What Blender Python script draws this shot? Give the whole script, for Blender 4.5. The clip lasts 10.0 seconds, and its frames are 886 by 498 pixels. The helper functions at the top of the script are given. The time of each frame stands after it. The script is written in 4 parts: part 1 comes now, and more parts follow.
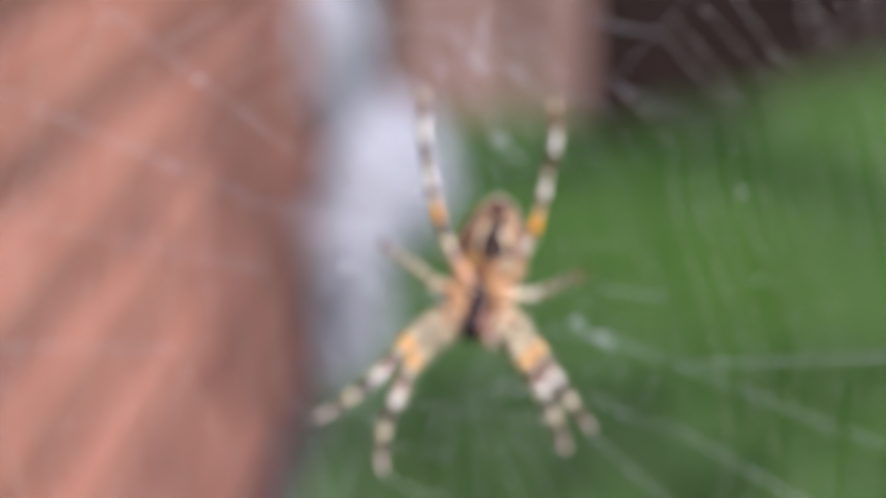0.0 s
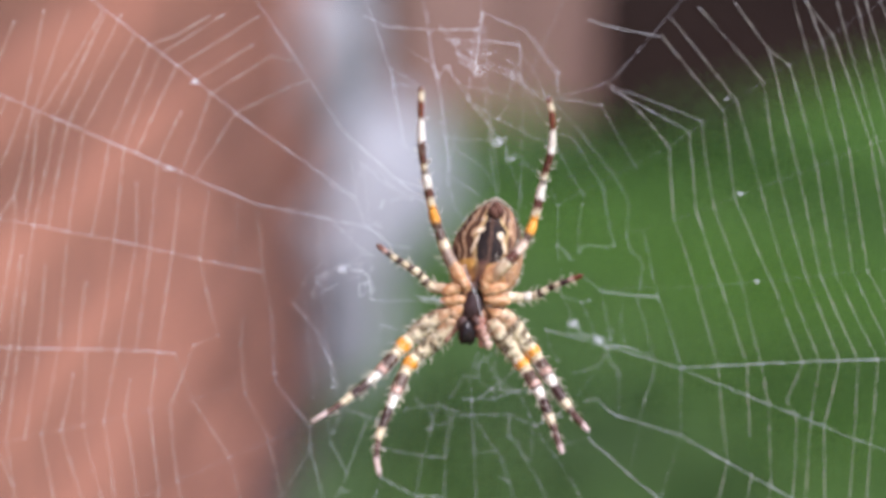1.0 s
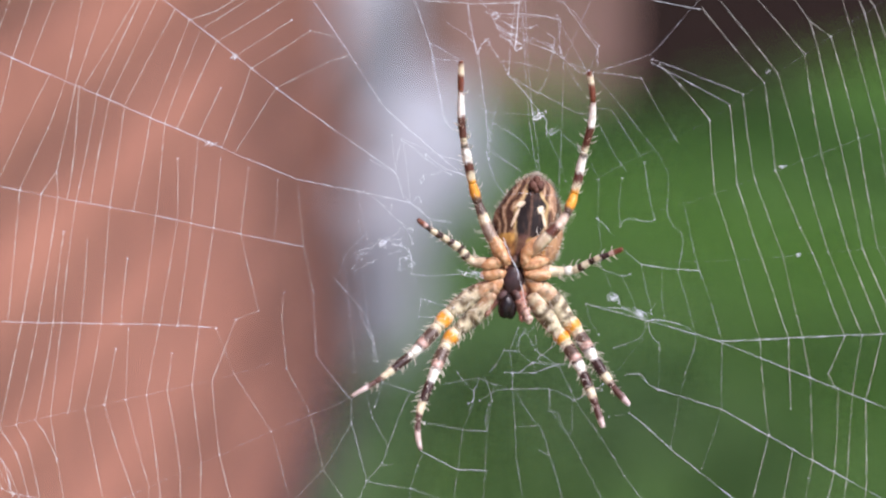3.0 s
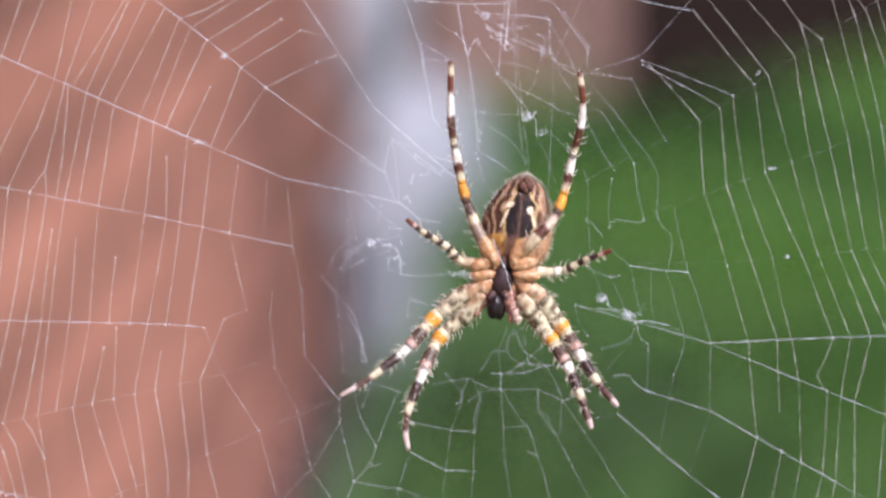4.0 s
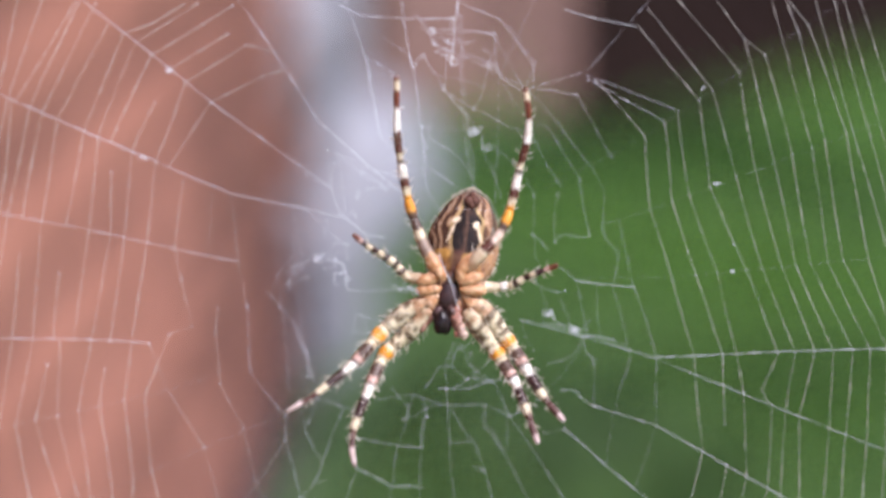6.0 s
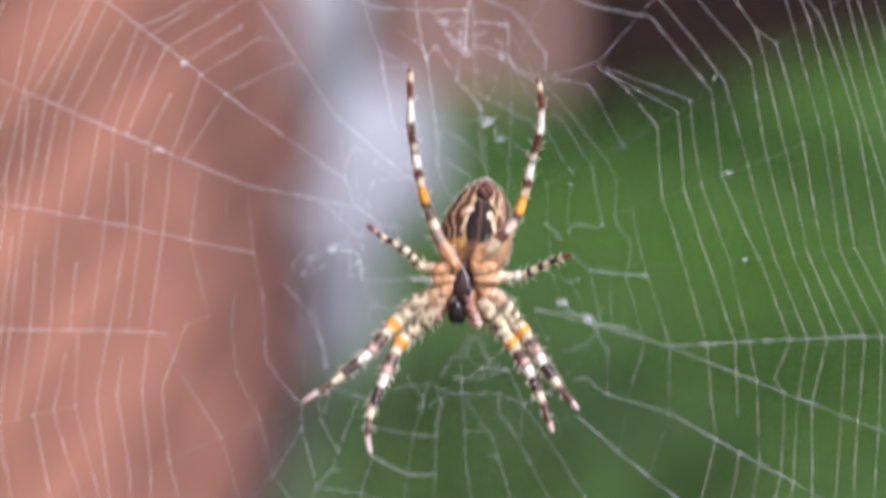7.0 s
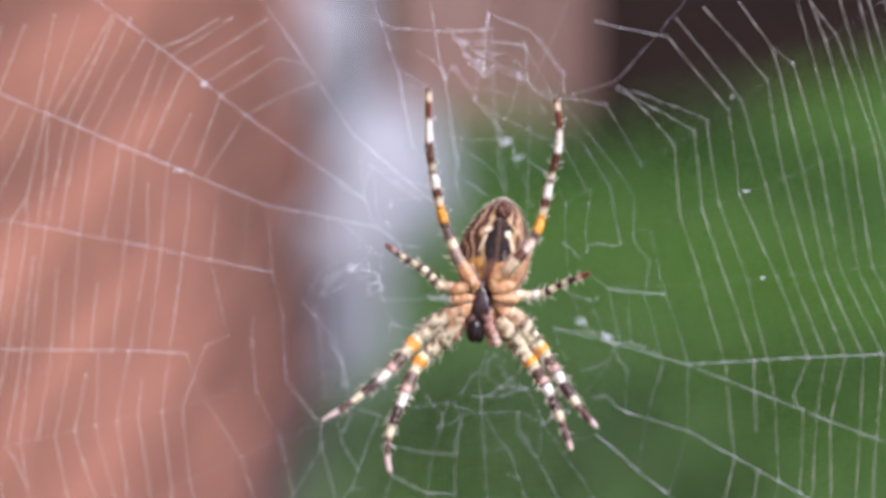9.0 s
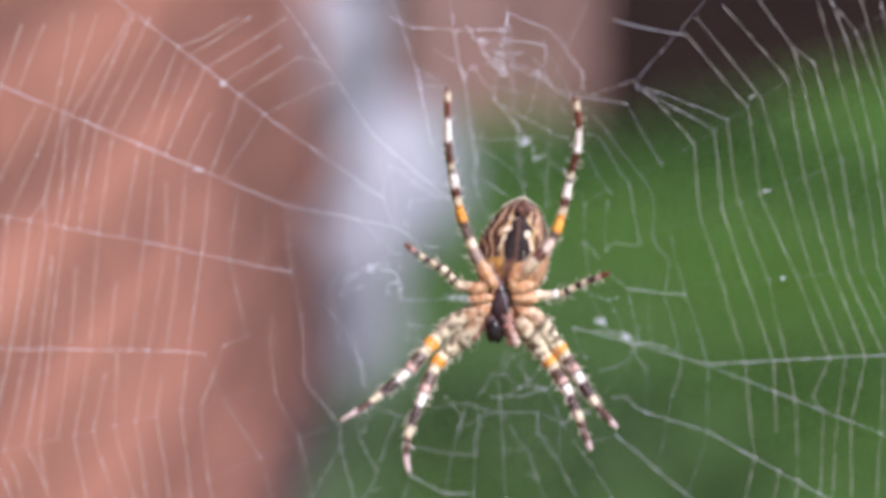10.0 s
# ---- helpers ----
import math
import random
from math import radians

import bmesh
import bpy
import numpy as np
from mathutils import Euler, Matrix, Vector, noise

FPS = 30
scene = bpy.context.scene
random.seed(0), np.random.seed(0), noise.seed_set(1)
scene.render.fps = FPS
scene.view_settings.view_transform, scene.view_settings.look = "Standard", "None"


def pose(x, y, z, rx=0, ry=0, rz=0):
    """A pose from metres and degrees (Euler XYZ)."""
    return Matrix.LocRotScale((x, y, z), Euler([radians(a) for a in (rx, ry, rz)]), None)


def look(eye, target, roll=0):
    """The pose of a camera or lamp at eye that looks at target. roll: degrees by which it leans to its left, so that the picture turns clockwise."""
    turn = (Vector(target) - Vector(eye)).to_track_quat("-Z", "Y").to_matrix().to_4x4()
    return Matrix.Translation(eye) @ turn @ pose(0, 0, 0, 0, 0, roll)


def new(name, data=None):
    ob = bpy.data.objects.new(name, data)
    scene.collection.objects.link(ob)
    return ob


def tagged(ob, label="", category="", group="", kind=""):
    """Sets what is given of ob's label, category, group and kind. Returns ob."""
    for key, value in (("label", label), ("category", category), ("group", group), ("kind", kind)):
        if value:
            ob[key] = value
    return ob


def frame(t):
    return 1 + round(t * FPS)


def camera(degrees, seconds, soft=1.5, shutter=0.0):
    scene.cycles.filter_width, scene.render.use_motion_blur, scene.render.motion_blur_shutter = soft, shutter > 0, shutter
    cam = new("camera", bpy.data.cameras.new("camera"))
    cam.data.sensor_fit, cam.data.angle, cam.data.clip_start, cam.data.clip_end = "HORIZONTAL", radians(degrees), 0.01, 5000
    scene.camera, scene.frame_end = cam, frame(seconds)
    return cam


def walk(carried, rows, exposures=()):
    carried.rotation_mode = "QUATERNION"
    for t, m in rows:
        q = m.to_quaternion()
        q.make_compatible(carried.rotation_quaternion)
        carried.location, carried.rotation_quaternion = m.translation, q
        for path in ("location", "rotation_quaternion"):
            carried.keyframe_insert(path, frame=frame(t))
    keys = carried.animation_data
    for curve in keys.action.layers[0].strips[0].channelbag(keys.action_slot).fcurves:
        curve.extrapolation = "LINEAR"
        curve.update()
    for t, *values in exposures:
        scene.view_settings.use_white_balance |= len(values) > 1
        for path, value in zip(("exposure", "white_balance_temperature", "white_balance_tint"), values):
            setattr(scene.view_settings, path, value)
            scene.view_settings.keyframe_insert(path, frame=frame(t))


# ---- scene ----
# ---------------------------------------------------------------- camera
cam = camera(30.0, 10.0, soft=2.1, shutter=0.6)
D = 0.034 / math.tan(radians(15))          # lens to web: the picture spans 68 mm of it

# the lens hunts: its focus comes in from beyond the web, settles on it and drifts off a little again
focus = new("focus_point")
cam.data.dof.use_dof = True
cam.data.dof.focus_object = focus
cam.data.dof.aperture_fstop = 9.3
FOCUS = [(0, 34), (0.1, 30), (0.2, 22), (0.3, 15), (0.4, 13), (0.6, 10), (1, 6.8), (1.3, 4.4), (1.4, 3.4), (1.5, 5.4), (1.7, 4.6), (1.9, 5.0), (2.1, 4), (2.2, 2.0), (2.5, 1.1),
         (2.8, 1.8), (4, 3.4), (5, 6.4), (6.5, 6), (8, 6.8), (9, 7.2), (10, 8.2)]          # seconds, millimetres beyond the web

# path
PATH = [
    (0, pose(0.00040, 0.00000, 1.00000, 71.215, -0.734, -1.145)),
    (0.1, pose(0.00044, 0.00000, 1.00000, 71.164, -0.791, -1.114)),
    (0.2, pose(0.00048, 0.00000, 1.00000, 71.172, -0.848, -1.004)),
    (0.3, pose(0.00052, 0.00000, 1.00000, 71.252, -0.905, -1.335)),
    (0.4, pose(0.00056, 0.00000, 1.00000, 71.255, -0.962, -1.159)),
    (0.5, pose(0.00060, 0.00000, 1.00000, 71.576, -1.019, -0.941)),
    (0.6, pose(0.00064, 0.00002, 0.99999, 71.679, -0.965, -1.115)),
    (0.7, pose(0.00068, 0.00005, 0.99998, 71.671, -0.910, -0.783)),
    (0.8, pose(0.00072, 0.00007, 0.99997, 71.701, -0.856, -1.065)),
    (0.9, pose(0.00076, 0.00010, 0.99997, 71.358, -0.801, -0.914)),
    (1, pose(0.00080, 0.00012, 0.99996, 71.279, -0.747, -1.081)),
    (1.1, pose(0.00076, 0.00019, 0.99993, 71.232, -0.653, -1.435)),
    (1.2, pose(0.00072, 0.00026, 0.99990, 70.876, -0.559, -1.482)),
    (1.3, pose(0.00068, 0.00033, 0.99988, 70.481, -0.465, -1.285)),
    (1.4, pose(0.00064, 0.00040, 0.99985, 70.361, -0.371, -1.358)),
    (1.5, pose(0.00060, 0.00048, 0.99983, 70.230, -0.276, -0.808)),
    (1.6, pose(0.00052, 0.00048, 0.99983, 70.242, -0.207, -0.822)),
    (1.7, pose(0.00044, 0.00048, 0.99983, 70.144, -0.138, -0.794)),
    (1.8, pose(0.00036, 0.00048, 0.99983, 69.989, -0.068, 0.117)),
    (1.9, pose(0.00028, 0.00048, 0.99983, 70.071, 0.001, -0.311)),
    (2, pose(0.00020, 0.00048, 0.99983, 69.986, 0.071, -0.165)),
    (2.1, pose(0.00016, 0.00038, 0.99986, 69.851, 0.057, 0.113)),
    (2.2, pose(0.00012, 0.00029, 0.99990, 69.906, 0.042, -0.134)),
    (2.3, pose(0.00008, 0.00019, 0.99993, 69.975, 0.028, -0.042)),
    (2.4, pose(0.00004, 0.00010, 0.99997, 70.150, 0.014, -0.215)),
    (2.5, pose(0.00000, 0.00000, 1.00000, 70.000, 0.000, -0.000)),
    (2.6, pose(0.00006, 0.00001, 1.00000, 69.929, -0.033, 0.138)),
    (2.7, pose(0.00012, 0.00002, 0.99999, 70.038, -0.065, 0.028)),
    (3.8, pose(0.00078, 0.00015, 0.99994, 70.616, -0.425, -0.046)),
    (3.9, pose(0.00084, 0.00017, 0.99994, 70.581, -0.457, -0.121)),
    (4, pose(0.00090, 0.00018, 0.99993, 70.393, -0.490, -0.047)),
    (4.1, pose(0.00100, 0.00023, 0.99992, 70.152, -0.485, -0.220)),
    (4.2, pose(0.00110, 0.00027, 0.99990, 69.916, -0.481, -0.293)),
    (4.3, pose(0.00120, 0.00032, 0.99988, 69.577, -0.476, -0.157)),
    (4.4, pose(0.00130, 0.00037, 0.99987, 69.461, -0.471, -0.109)),
    (4.5, pose(0.00140, 0.00042, 0.99985, 69.535, -0.466, -0.234)),
    (4.6, pose(0.00160, 0.00049, 0.99982, 69.455, -0.492, -0.299)),
    (4.7, pose(0.00180, 0.00056, 0.99980, 69.825, -0.517, -0.419)),
    (4.8, pose(0.00200, 0.00063, 0.99977, 70.360, -0.543, -0.547)),
    (4.9, pose(0.00220, 0.00070, 0.99975, 70.441, -0.568, -0.720)),
    (5, pose(0.00240, 0.00077, 0.99972, 70.849, -0.594, -0.854)),
    (5.1, pose(0.00230, 0.00071, 0.99974, 71.209, -0.735, -1.283)),
    (5.2, pose(0.00220, 0.00065, 0.99976, 71.675, -0.877, -1.466)),
    (6.3, pose(0.00120, 0.00012, 0.99996, 70.768, -0.909, -1.652)),
    (6.4, pose(0.00110, 0.00006, 0.99998, 71.016, -0.769, -1.592)),
    (6.5, pose(0.00100, 0.00000, 1.00000, 71.154, -0.630, -1.488)),
    (6.6, pose(0.00094, -0.00010, 1.00003, 71.444, -0.630, -1.517)),
    (6.7, pose(0.00088, -0.00019, 1.00007, 71.592, -0.631, -1.355)),
    (6.8, pose(0.00082, -0.00029, 1.00010, 71.562, -0.631, -1.418)),
    (6.9, pose(0.00076, -0.00038, 1.00014, 71.319, -0.631, -1.482)),
    (7, pose(0.00070, -0.00048, 1.00017, 70.585, -0.631, -1.538)),
    (7.1, pose(0.00066, -0.00050, 1.00018, 70.047, -0.655, -1.529)),
    (7.2, pose(0.00062, -0.00053, 1.00019, 69.822, -0.678, -1.550)),
    (7.3, pose(0.00058, -0.00055, 1.00020, 69.909, -0.701, -1.515)),
    (7.4, pose(0.00054, -0.00058, 1.00021, 69.939, -0.724, -1.555)),
    (7.5, pose(0.00050, -0.00060, 1.00022, 69.698, -0.747, -1.470)),
    (7.6, pose(0.00044, -0.00064, 1.00023, 69.773, -0.713, -1.324)),
    (7.7, pose(0.00038, -0.00067, 1.00024, 69.774, -0.679, -1.215)),
    (7.8, pose(0.00032, -0.00071, 1.00026, 69.831, -0.645, -1.322)),
    (7.9, pose(0.00026, -0.00074, 1.00027, 70.031, -0.611, -1.368)),
    (8, pose(0.00020, -0.00078, 1.00028, 70.359, -0.577, -1.343)),
    (8.1, pose(0.00016, -0.00079, 1.00029, 70.716, -0.574, -1.241)),
    (8.2, pose(0.00012, -0.00080, 1.00029, 70.628, -0.571, -1.200)),
    (8.3, pose(0.00008, -0.00082, 1.00030, 71.001, -0.568, -1.379)),
    (8.4, pose(0.00004, -0.00083, 1.00030, 71.199, -0.565, -1.527)),
    (8.5, pose(0.00000, -0.00084, 1.00031, 71.234, -0.562, -1.461)),
    (8.6, pose(-0.00004, -0.00086, 1.00031, 71.370, -0.526, -1.426)),
    (8.7, pose(-0.00008, -0.00089, 1.00032, 71.257, -0.490, -1.400)),
    (8.8, pose(-0.00012, -0.00091, 1.00033, 71.174, -0.454, -1.247)),
    (8.9, pose(-0.00016, -0.00094, 1.00034, 71.231, -0.418, -1.221)),
    (9, pose(-0.00020, -0.00096, 1.00035, 71.244, -0.382, -1.355)),
    (9.1, pose(-0.00026, -0.00094, 1.00034, 71.343, -0.407, -1.340)),
    (9.2, pose(-0.00032, -0.00091, 1.00033, 71.343, -0.432, -1.261)),
    (9.3, pose(-0.00038, -0.00089, 1.00032, 71.315, -0.457, -1.183)),
    (9.4, pose(-0.00044, -0.00086, 1.00031, 71.230, -0.482, -1.105)),
    (9.5, pose(-0.00050, -0.00084, 1.00031, 71.054, -0.507, -1.144)),
    (9.6, pose(-0.00056, -0.00080, 1.00029, 71.198, -0.460, -1.016)),
    (9.7, pose(-0.00062, -0.00077, 1.00028, 71.110, -0.413, -0.973)),
    (9.8, pose(-0.00068, -0.00073, 1.00027, 71.107, -0.366, -0.867)),
    (9.9, pose(-0.00074, -0.00070, 1.00025, 71.190, -0.318, -0.792)),
    (10, pose(-0.00080, -0.00066, 1.00024, 71.239, -0.271, -0.981)),
]
# end of path
walk(cam, PATH, exposures=[(0.0, 0.26, 6100, 19), (5.0, 0.26, 6080, 21), (10.0, 0.26, 6020, 23)])

# ---------------------------------------------------------------- daylight
SUN_EL, SUN_AZ = 50.0, 132.0                # azimuth clockwise from +y
world = bpy.data.worlds.new("daylight")
scene.world = world
world.use_nodes = True
wn = world.node_tree.nodes
sky = wn.new("ShaderNodeTexSky")
sky.sky_type = "NISHITA"
sky.sun_disc = False
sky.sun_elevation = radians(SUN_EL)
sky.sun_rotation = radians(SUN_AZ)
wn["Background"].inputs["Strength"].default_value = 0.15
world.node_tree.links.new(sky.outputs[0], wn["Background"].inputs["Color"])
lamp = bpy.data.lights.new("sun", "SUN")
lamp.energy, lamp.angle, lamp.color = 4.6, radians(0.6), (1.0, 0.965, 0.92)
sun_dir = Vector((math.sin(radians(SUN_AZ)) * math.cos(radians(SUN_EL)),
                  math.cos(radians(SUN_AZ)) * math.cos(radians(SUN_EL)), math.sin(radians(SUN_EL))))
new("sun", lamp).matrix_world = look(sun_dir * 20, (0, 0, 0))


# ---------------------------------------------------------------- materials
def mat(name, base, second=None, scale=20.0, rough=0.7, bump=0.3, fine=8.0, spec=0.3,
        attr=False, random_tint=0.0, translucent=0.0, bump_dist=0.002, clear=0.0):
    """A surface with variation at two scales, fine relief and, where asked, a per-piece tint."""
    m = bpy.data.materials.new(name)
    m.use_nodes = True
    nt = m.node_tree
    n, ln = nt.nodes, nt.links
    bsdf = n["Principled BSDF"]
    tc = n.new("ShaderNodeTexCoord")
    big = n.new("ShaderNodeTexNoise")
    big.inputs["Scale"].default_value, big.inputs["Detail"].default_value = scale, 6.0
    small = n.new("ShaderNodeTexNoise")
    small.inputs["Scale"].default_value, small.inputs["Detail"].default_value = scale * fine, 4.0
    ln.new(tc.outputs["Object"], big.inputs["Vector"])
    ln.new(tc.outputs["Object"], small.inputs["Vector"])
    mix = n.new("ShaderNodeMix")
    mix.data_type = "RGBA"
    if attr:
        at = n.new("ShaderNodeAttribute")
        at.attribute_name = "pigment"
        dark = n.new("ShaderNodeMix")
        dark.data_type, dark.blend_type = "RGBA", "MULTIPLY"
        dark.inputs[0].default_value = 1.0
        dark.inputs[7].default_value = (0.72, 0.66, 0.6, 1)
        ln.new(at.outputs["Color"], dark.inputs[6])
        ln.new(at.outputs["Color"], mix.inputs[6])
        ln.new(dark.outputs[2], mix.inputs[7])
    else:
        mix.inputs[6].default_value = (*base, 1)
        mix.inputs[7].default_value = (*(second or base), 1)
    ramp = n.new("ShaderNodeMapRange")
    ramp.inputs[1].default_value, ramp.inputs[2].default_value = 0.35, 0.65
    ln.new(big.outputs["Fac"], ramp.inputs[0])
    ln.new(ramp.outputs[0], mix.inputs[0])
    speck = n.new("ShaderNodeMapRange")
    speck.inputs[1].default_value, speck.inputs[2].default_value = 0.3, 0.7
    speck.inputs[3].default_value, speck.inputs[4].default_value = 0.82, 1.15
    ln.new(small.outputs["Fac"], speck.inputs[0])
    hsv = n.new("ShaderNodeHueSaturation")
    ln.new(mix.outputs[2], hsv.inputs["Color"])
    if random_tint:
        info = n.new("ShaderNodeObjectInfo")
        rr = n.new("ShaderNodeMapRange")
        rr.inputs[3].default_value, rr.inputs[4].default_value = 1 - random_tint, 1 + random_tint
        ln.new(info.outputs["Random"], rr.inputs[0])
        mul = n.new("ShaderNodeMath")
        mul.operation = "MULTIPLY"
        ln.new(rr.outputs[0], mul.inputs[0])
        ln.new(speck.outputs[0], mul.inputs[1])
        ln.new(mul.outputs[0], hsv.inputs["Value"])
    else:
        ln.new(speck.outputs[0], hsv.inputs["Value"])
    ln.new(hsv.outputs[0], bsdf.inputs["Base Color"])
    bsdf.inputs["Roughness"].default_value = rough
    bsdf.inputs["Specular IOR Level"].default_value = spec
    if bump:
        b = n.new("ShaderNodeBump")
        b.inputs["Strength"].default_value, b.inputs["Distance"].default_value = bump, bump_dist
        ln.new(small.outputs["Fac"], b.inputs["Height"])
        ln.new(b.outputs[0], bsdf.inputs["Normal"])
    if translucent:
        tr = n.new("ShaderNodeBsdfTranslucent")
        ln.new(hsv.outputs[0], tr.inputs["Color"])
        ms = n.new("ShaderNodeMixShader")
        ms.inputs[0].default_value = translucent
        ln.new(bsdf.outputs[0], ms.inputs[1])
        ln.new(tr.outputs[0], ms.inputs[2])
        ln.new(ms.outputs[0], n["Material Output"].inputs["Surface"])
        if clear:
            see = n.new("ShaderNodeBsdfTransparent")
            mc = n.new("ShaderNodeMixShader")
            mc.inputs[0].default_value = clear
            ln.new(ms.outputs[0], mc.inputs[1])
            ln.new(see.outputs[0], mc.inputs[2])
            ln.new(mc.outputs[0], n["Material Output"].inputs["Surface"])
    return m


M_BRICK = mat("brick", (0.465, 0.198, 0.133), (0.38, 0.158, 0.108), 5, 0.9, 0.6, random_tint=0.14)
M_MORTAR = mat("mortar", (0.19, 0.090, 0.062), (0.13, 0.062, 0.045), 30, 0.95, 0.5)
M_LAWN = mat("lawn_soil", (0.076, 0.155, 0.034), (0.084, 0.137, 0.062), 0.7, 0.95, 0.5, fine=30, bump_dist=0.01)
M_GRASS = mat("grass_blade", (0.140, 0.300, 0.036), (0.144, 0.233, 0.095), 0.7, 0.6, 0.0, fine=12, translucent=0.3)
# soil darkened to near-black, with the shade by the fence in its colour
M_SOIL = mat("shade_dark_soil", (0.027, 0.017, 0.013), (0.018, 0.011, 0.009), 12, 0.95, 0.8, bump_dist=0.01, spec=0.03)
M_DRYSOIL = mat("dry_soil", (0.15, 0.125, 0.115), (0.11, 0.09, 0.082), 12, 0.95, 0.8, bump_dist=0.01, spec=0.05)
M_STONE = mat("pale_stone", (0.345, 0.345, 0.37), (0.30, 0.302, 0.325), 7, 0.85, 0.7, bump_dist=0.006)
M_POST = mat("weathered_post", (0.35, 0.205, 0.165), (0.27, 0.155, 0.125), 6, 0.8, 0.5, fine=20)
# near-black brown: the shade behind the lawn is put into the board colour
M_DARKWOOD = mat("shade_dark_board", (0.025, 0.016, 0.013), (0.016, 0.010, 0.009), 5, 0.9, 0.4, fine=20, random_tint=0.25, spec=0.03)
M_SILK = mat("silk", (0.93, 0.93, 0.97), (0.83, 0.85, 0.92), 900, 0.3, 0.0, spec=0.8, translucent=0.3, clear=0.25)
M_SPIRAL = mat("sticky_silk", (0.95, 0.93, 0.86), (0.86, 0.83, 0.75), 900, 0.3, 0.0, spec=0.7, translucent=0.35, clear=0.30)
M_GLUE = mat("silk_glue", (0.97, 0.98, 1.0), (0.90, 0.93, 0.98), 900, 0.2, 0.0, spec=1.0, translucent=0.2)
M_SPIDER = mat("spider_cuticle", (0, 0, 0), None, 2200, 0.33, 0.5, fine=4, attr=True, bump_dist=0.00008, spec=0.4)
M_BLACK = mat("glossy_dark_cuticle", (0.010, 0.007, 0.007), (0.022, 0.012, 0.010), 1500, 0.22, 0.3, bump_dist=0.00005, spec=0.3)
M_BELLY = mat("belly_skin", (0, 0, 0), None, 2600, 0.62, 0.5, fine=4, attr=True, bump_dist=0.00008, spec=0.18)
M_BRISTLE = mat("pale_bristle", (0.93, 0.87, 0.76), (0.82, 0.74, 0.62), 2000, 0.45, 0.0, translucent=0.5)


# ---------------------------------------------------------------- mesh helpers
def mesh_object(name, verts, faces, material, parent=None, label="", smooth=True):
    me = bpy.data.meshes.new(name)
    me.from_pydata(verts, [], faces)
    me.materials.append(material)
    if smooth:
        me.polygons.foreach_set("use_smooth", [True] * len(me.polygons))
    ob = new(name, me)
    if parent:
        ob.parent = parent
    if label:
        tagged(ob, label)
    return ob


def box_mesh(name, size, bevel, material):
    """A bevelled block centred on its origin."""
    bm = bmesh.new()
    bmesh.ops.create_cube(bm, size=1.0)
    for v in bm.verts:
        v.co = Vector((v.co.x * size[0], v.co.y * size[1], v.co.z * size[2]))
    bmesh.ops.bevel(bm, geom=bm.edges[:], offset=bevel, segments=1, affect="EDGES", profile=0.5)
    me = bpy.data.meshes.new(name)
    bm.to_mesh(me)
    bm.free()
    me.materials.append(material)
    return me


def tube(points, radii, sides, verts, faces):
    """Adds a swept tube, closed at both ends, to verts and faces."""
    pts = [Vector(p) for p in points]
    n = len(pts)
    base = len(verts)
    ref = None
    for i, p in enumerate(pts):
        d = (pts[min(i + 1, n - 1)] - pts[max(i - 1, 0)])
        d = d.normalized() if d.length > 1e-12 else Vector((0, 0, 1))
        if ref is None:
            ref = Vector((0, 1, 0)) if abs(d.y) < 0.9 else Vector((1, 0, 0))
        a = d.cross(ref).normalized()
        ref = a.cross(d).normalized()
        for s in range(sides):
            w = 2 * math.pi * s / sides
            verts.append(p + (a * math.cos(w) + ref * math.sin(w)) * radii[i])
    for i in range(n - 1):
        for s in range(sides):
            t = (s + 1) % sides
            faces.append((base + i * sides + s, base + i * sides + t, base + (i + 1) * sides + t, base + (i + 1) * sides + s))
    faces.append(tuple(base + s for s in reversed(range(sides))))
    faces.append(tuple(base + (n - 1) * sides + s for s in range(sides)))


def blob(center, radius, verts, faces):
    """A small eight-faced drop."""
    c, b = Vector(center), len(verts)
    for d in ((1, 0, 0), (-1, 0, 0), (0, 1, 0), (0, -1, 0), (0, 0, 1), (0, 0, -1)):
        verts.append(c + Vector(d) * radius)
    for x in (0, 1):
        for y in (2, 3):
            for z in (4, 5):
                f = (b + x, b + y, b + z)
                faces.append(f if (x + y + z) % 2 == 0 else f[::-1])


def smooth_path(pts, per=12):
    """Catmull-Rom through the joints."""
    p = [pts[0]] + list(pts) + [pts[-1]]
    out = []
    for i in range(1, len(p) - 2):
        for s in range(per):
            t = s / per
            out.append(0.5 * ((2 * p[i]) + (p[i + 1] - p[i - 1]) * t + (2 * p[i - 1] - 5 * p[i] + 4 * p[i + 1] - p[i + 2]) * t * t
                              + (3 * p[i] - p[i - 1] - 3 * p[i + 1] + p[i + 2]) * t * t * t))
    out.append(pts[-1])
    return out


# ---------------------------------------------------------------- ground and lawn
def ground_height(x, y):
    return 0.03 * noise.noise(Vector((x * 0.5, y * 0.5, 3.1))) + 0.012 * noise.noise(Vector((x * 2.1, y * 2.1, 7.7)))


def build_ground():
    verts, faces = [], []
    xs = [-60, -25, -10, -6, -4] + [-3 + 0.12 * i for i in range(60)] + [4.5, 6, 10, 25, 60]
    ys = [-60, -25, -10, -5, -2] + [-1 + 0.12 * i for i in range(66)] + [7.2, 9, 14, 30, 60]
    for y in ys:
        for x in xs:
            verts.append((x, y, ground_height(x, y) if abs(x) < 8 and abs(y) < 12 else 0.0))
    w = len(xs)
    for j in range(len(ys) - 1):
        for i in range(w - 1):
            faces.append((j * w + i, j * w + i + 1, (j + 1) * w + i + 1, (j + 1) * w + i))
    ob = mesh_object("ground", verts, faces, M_LAWN)
    tagged(ob, "green garden lawn soil under short grass", "ground", kind="structure")


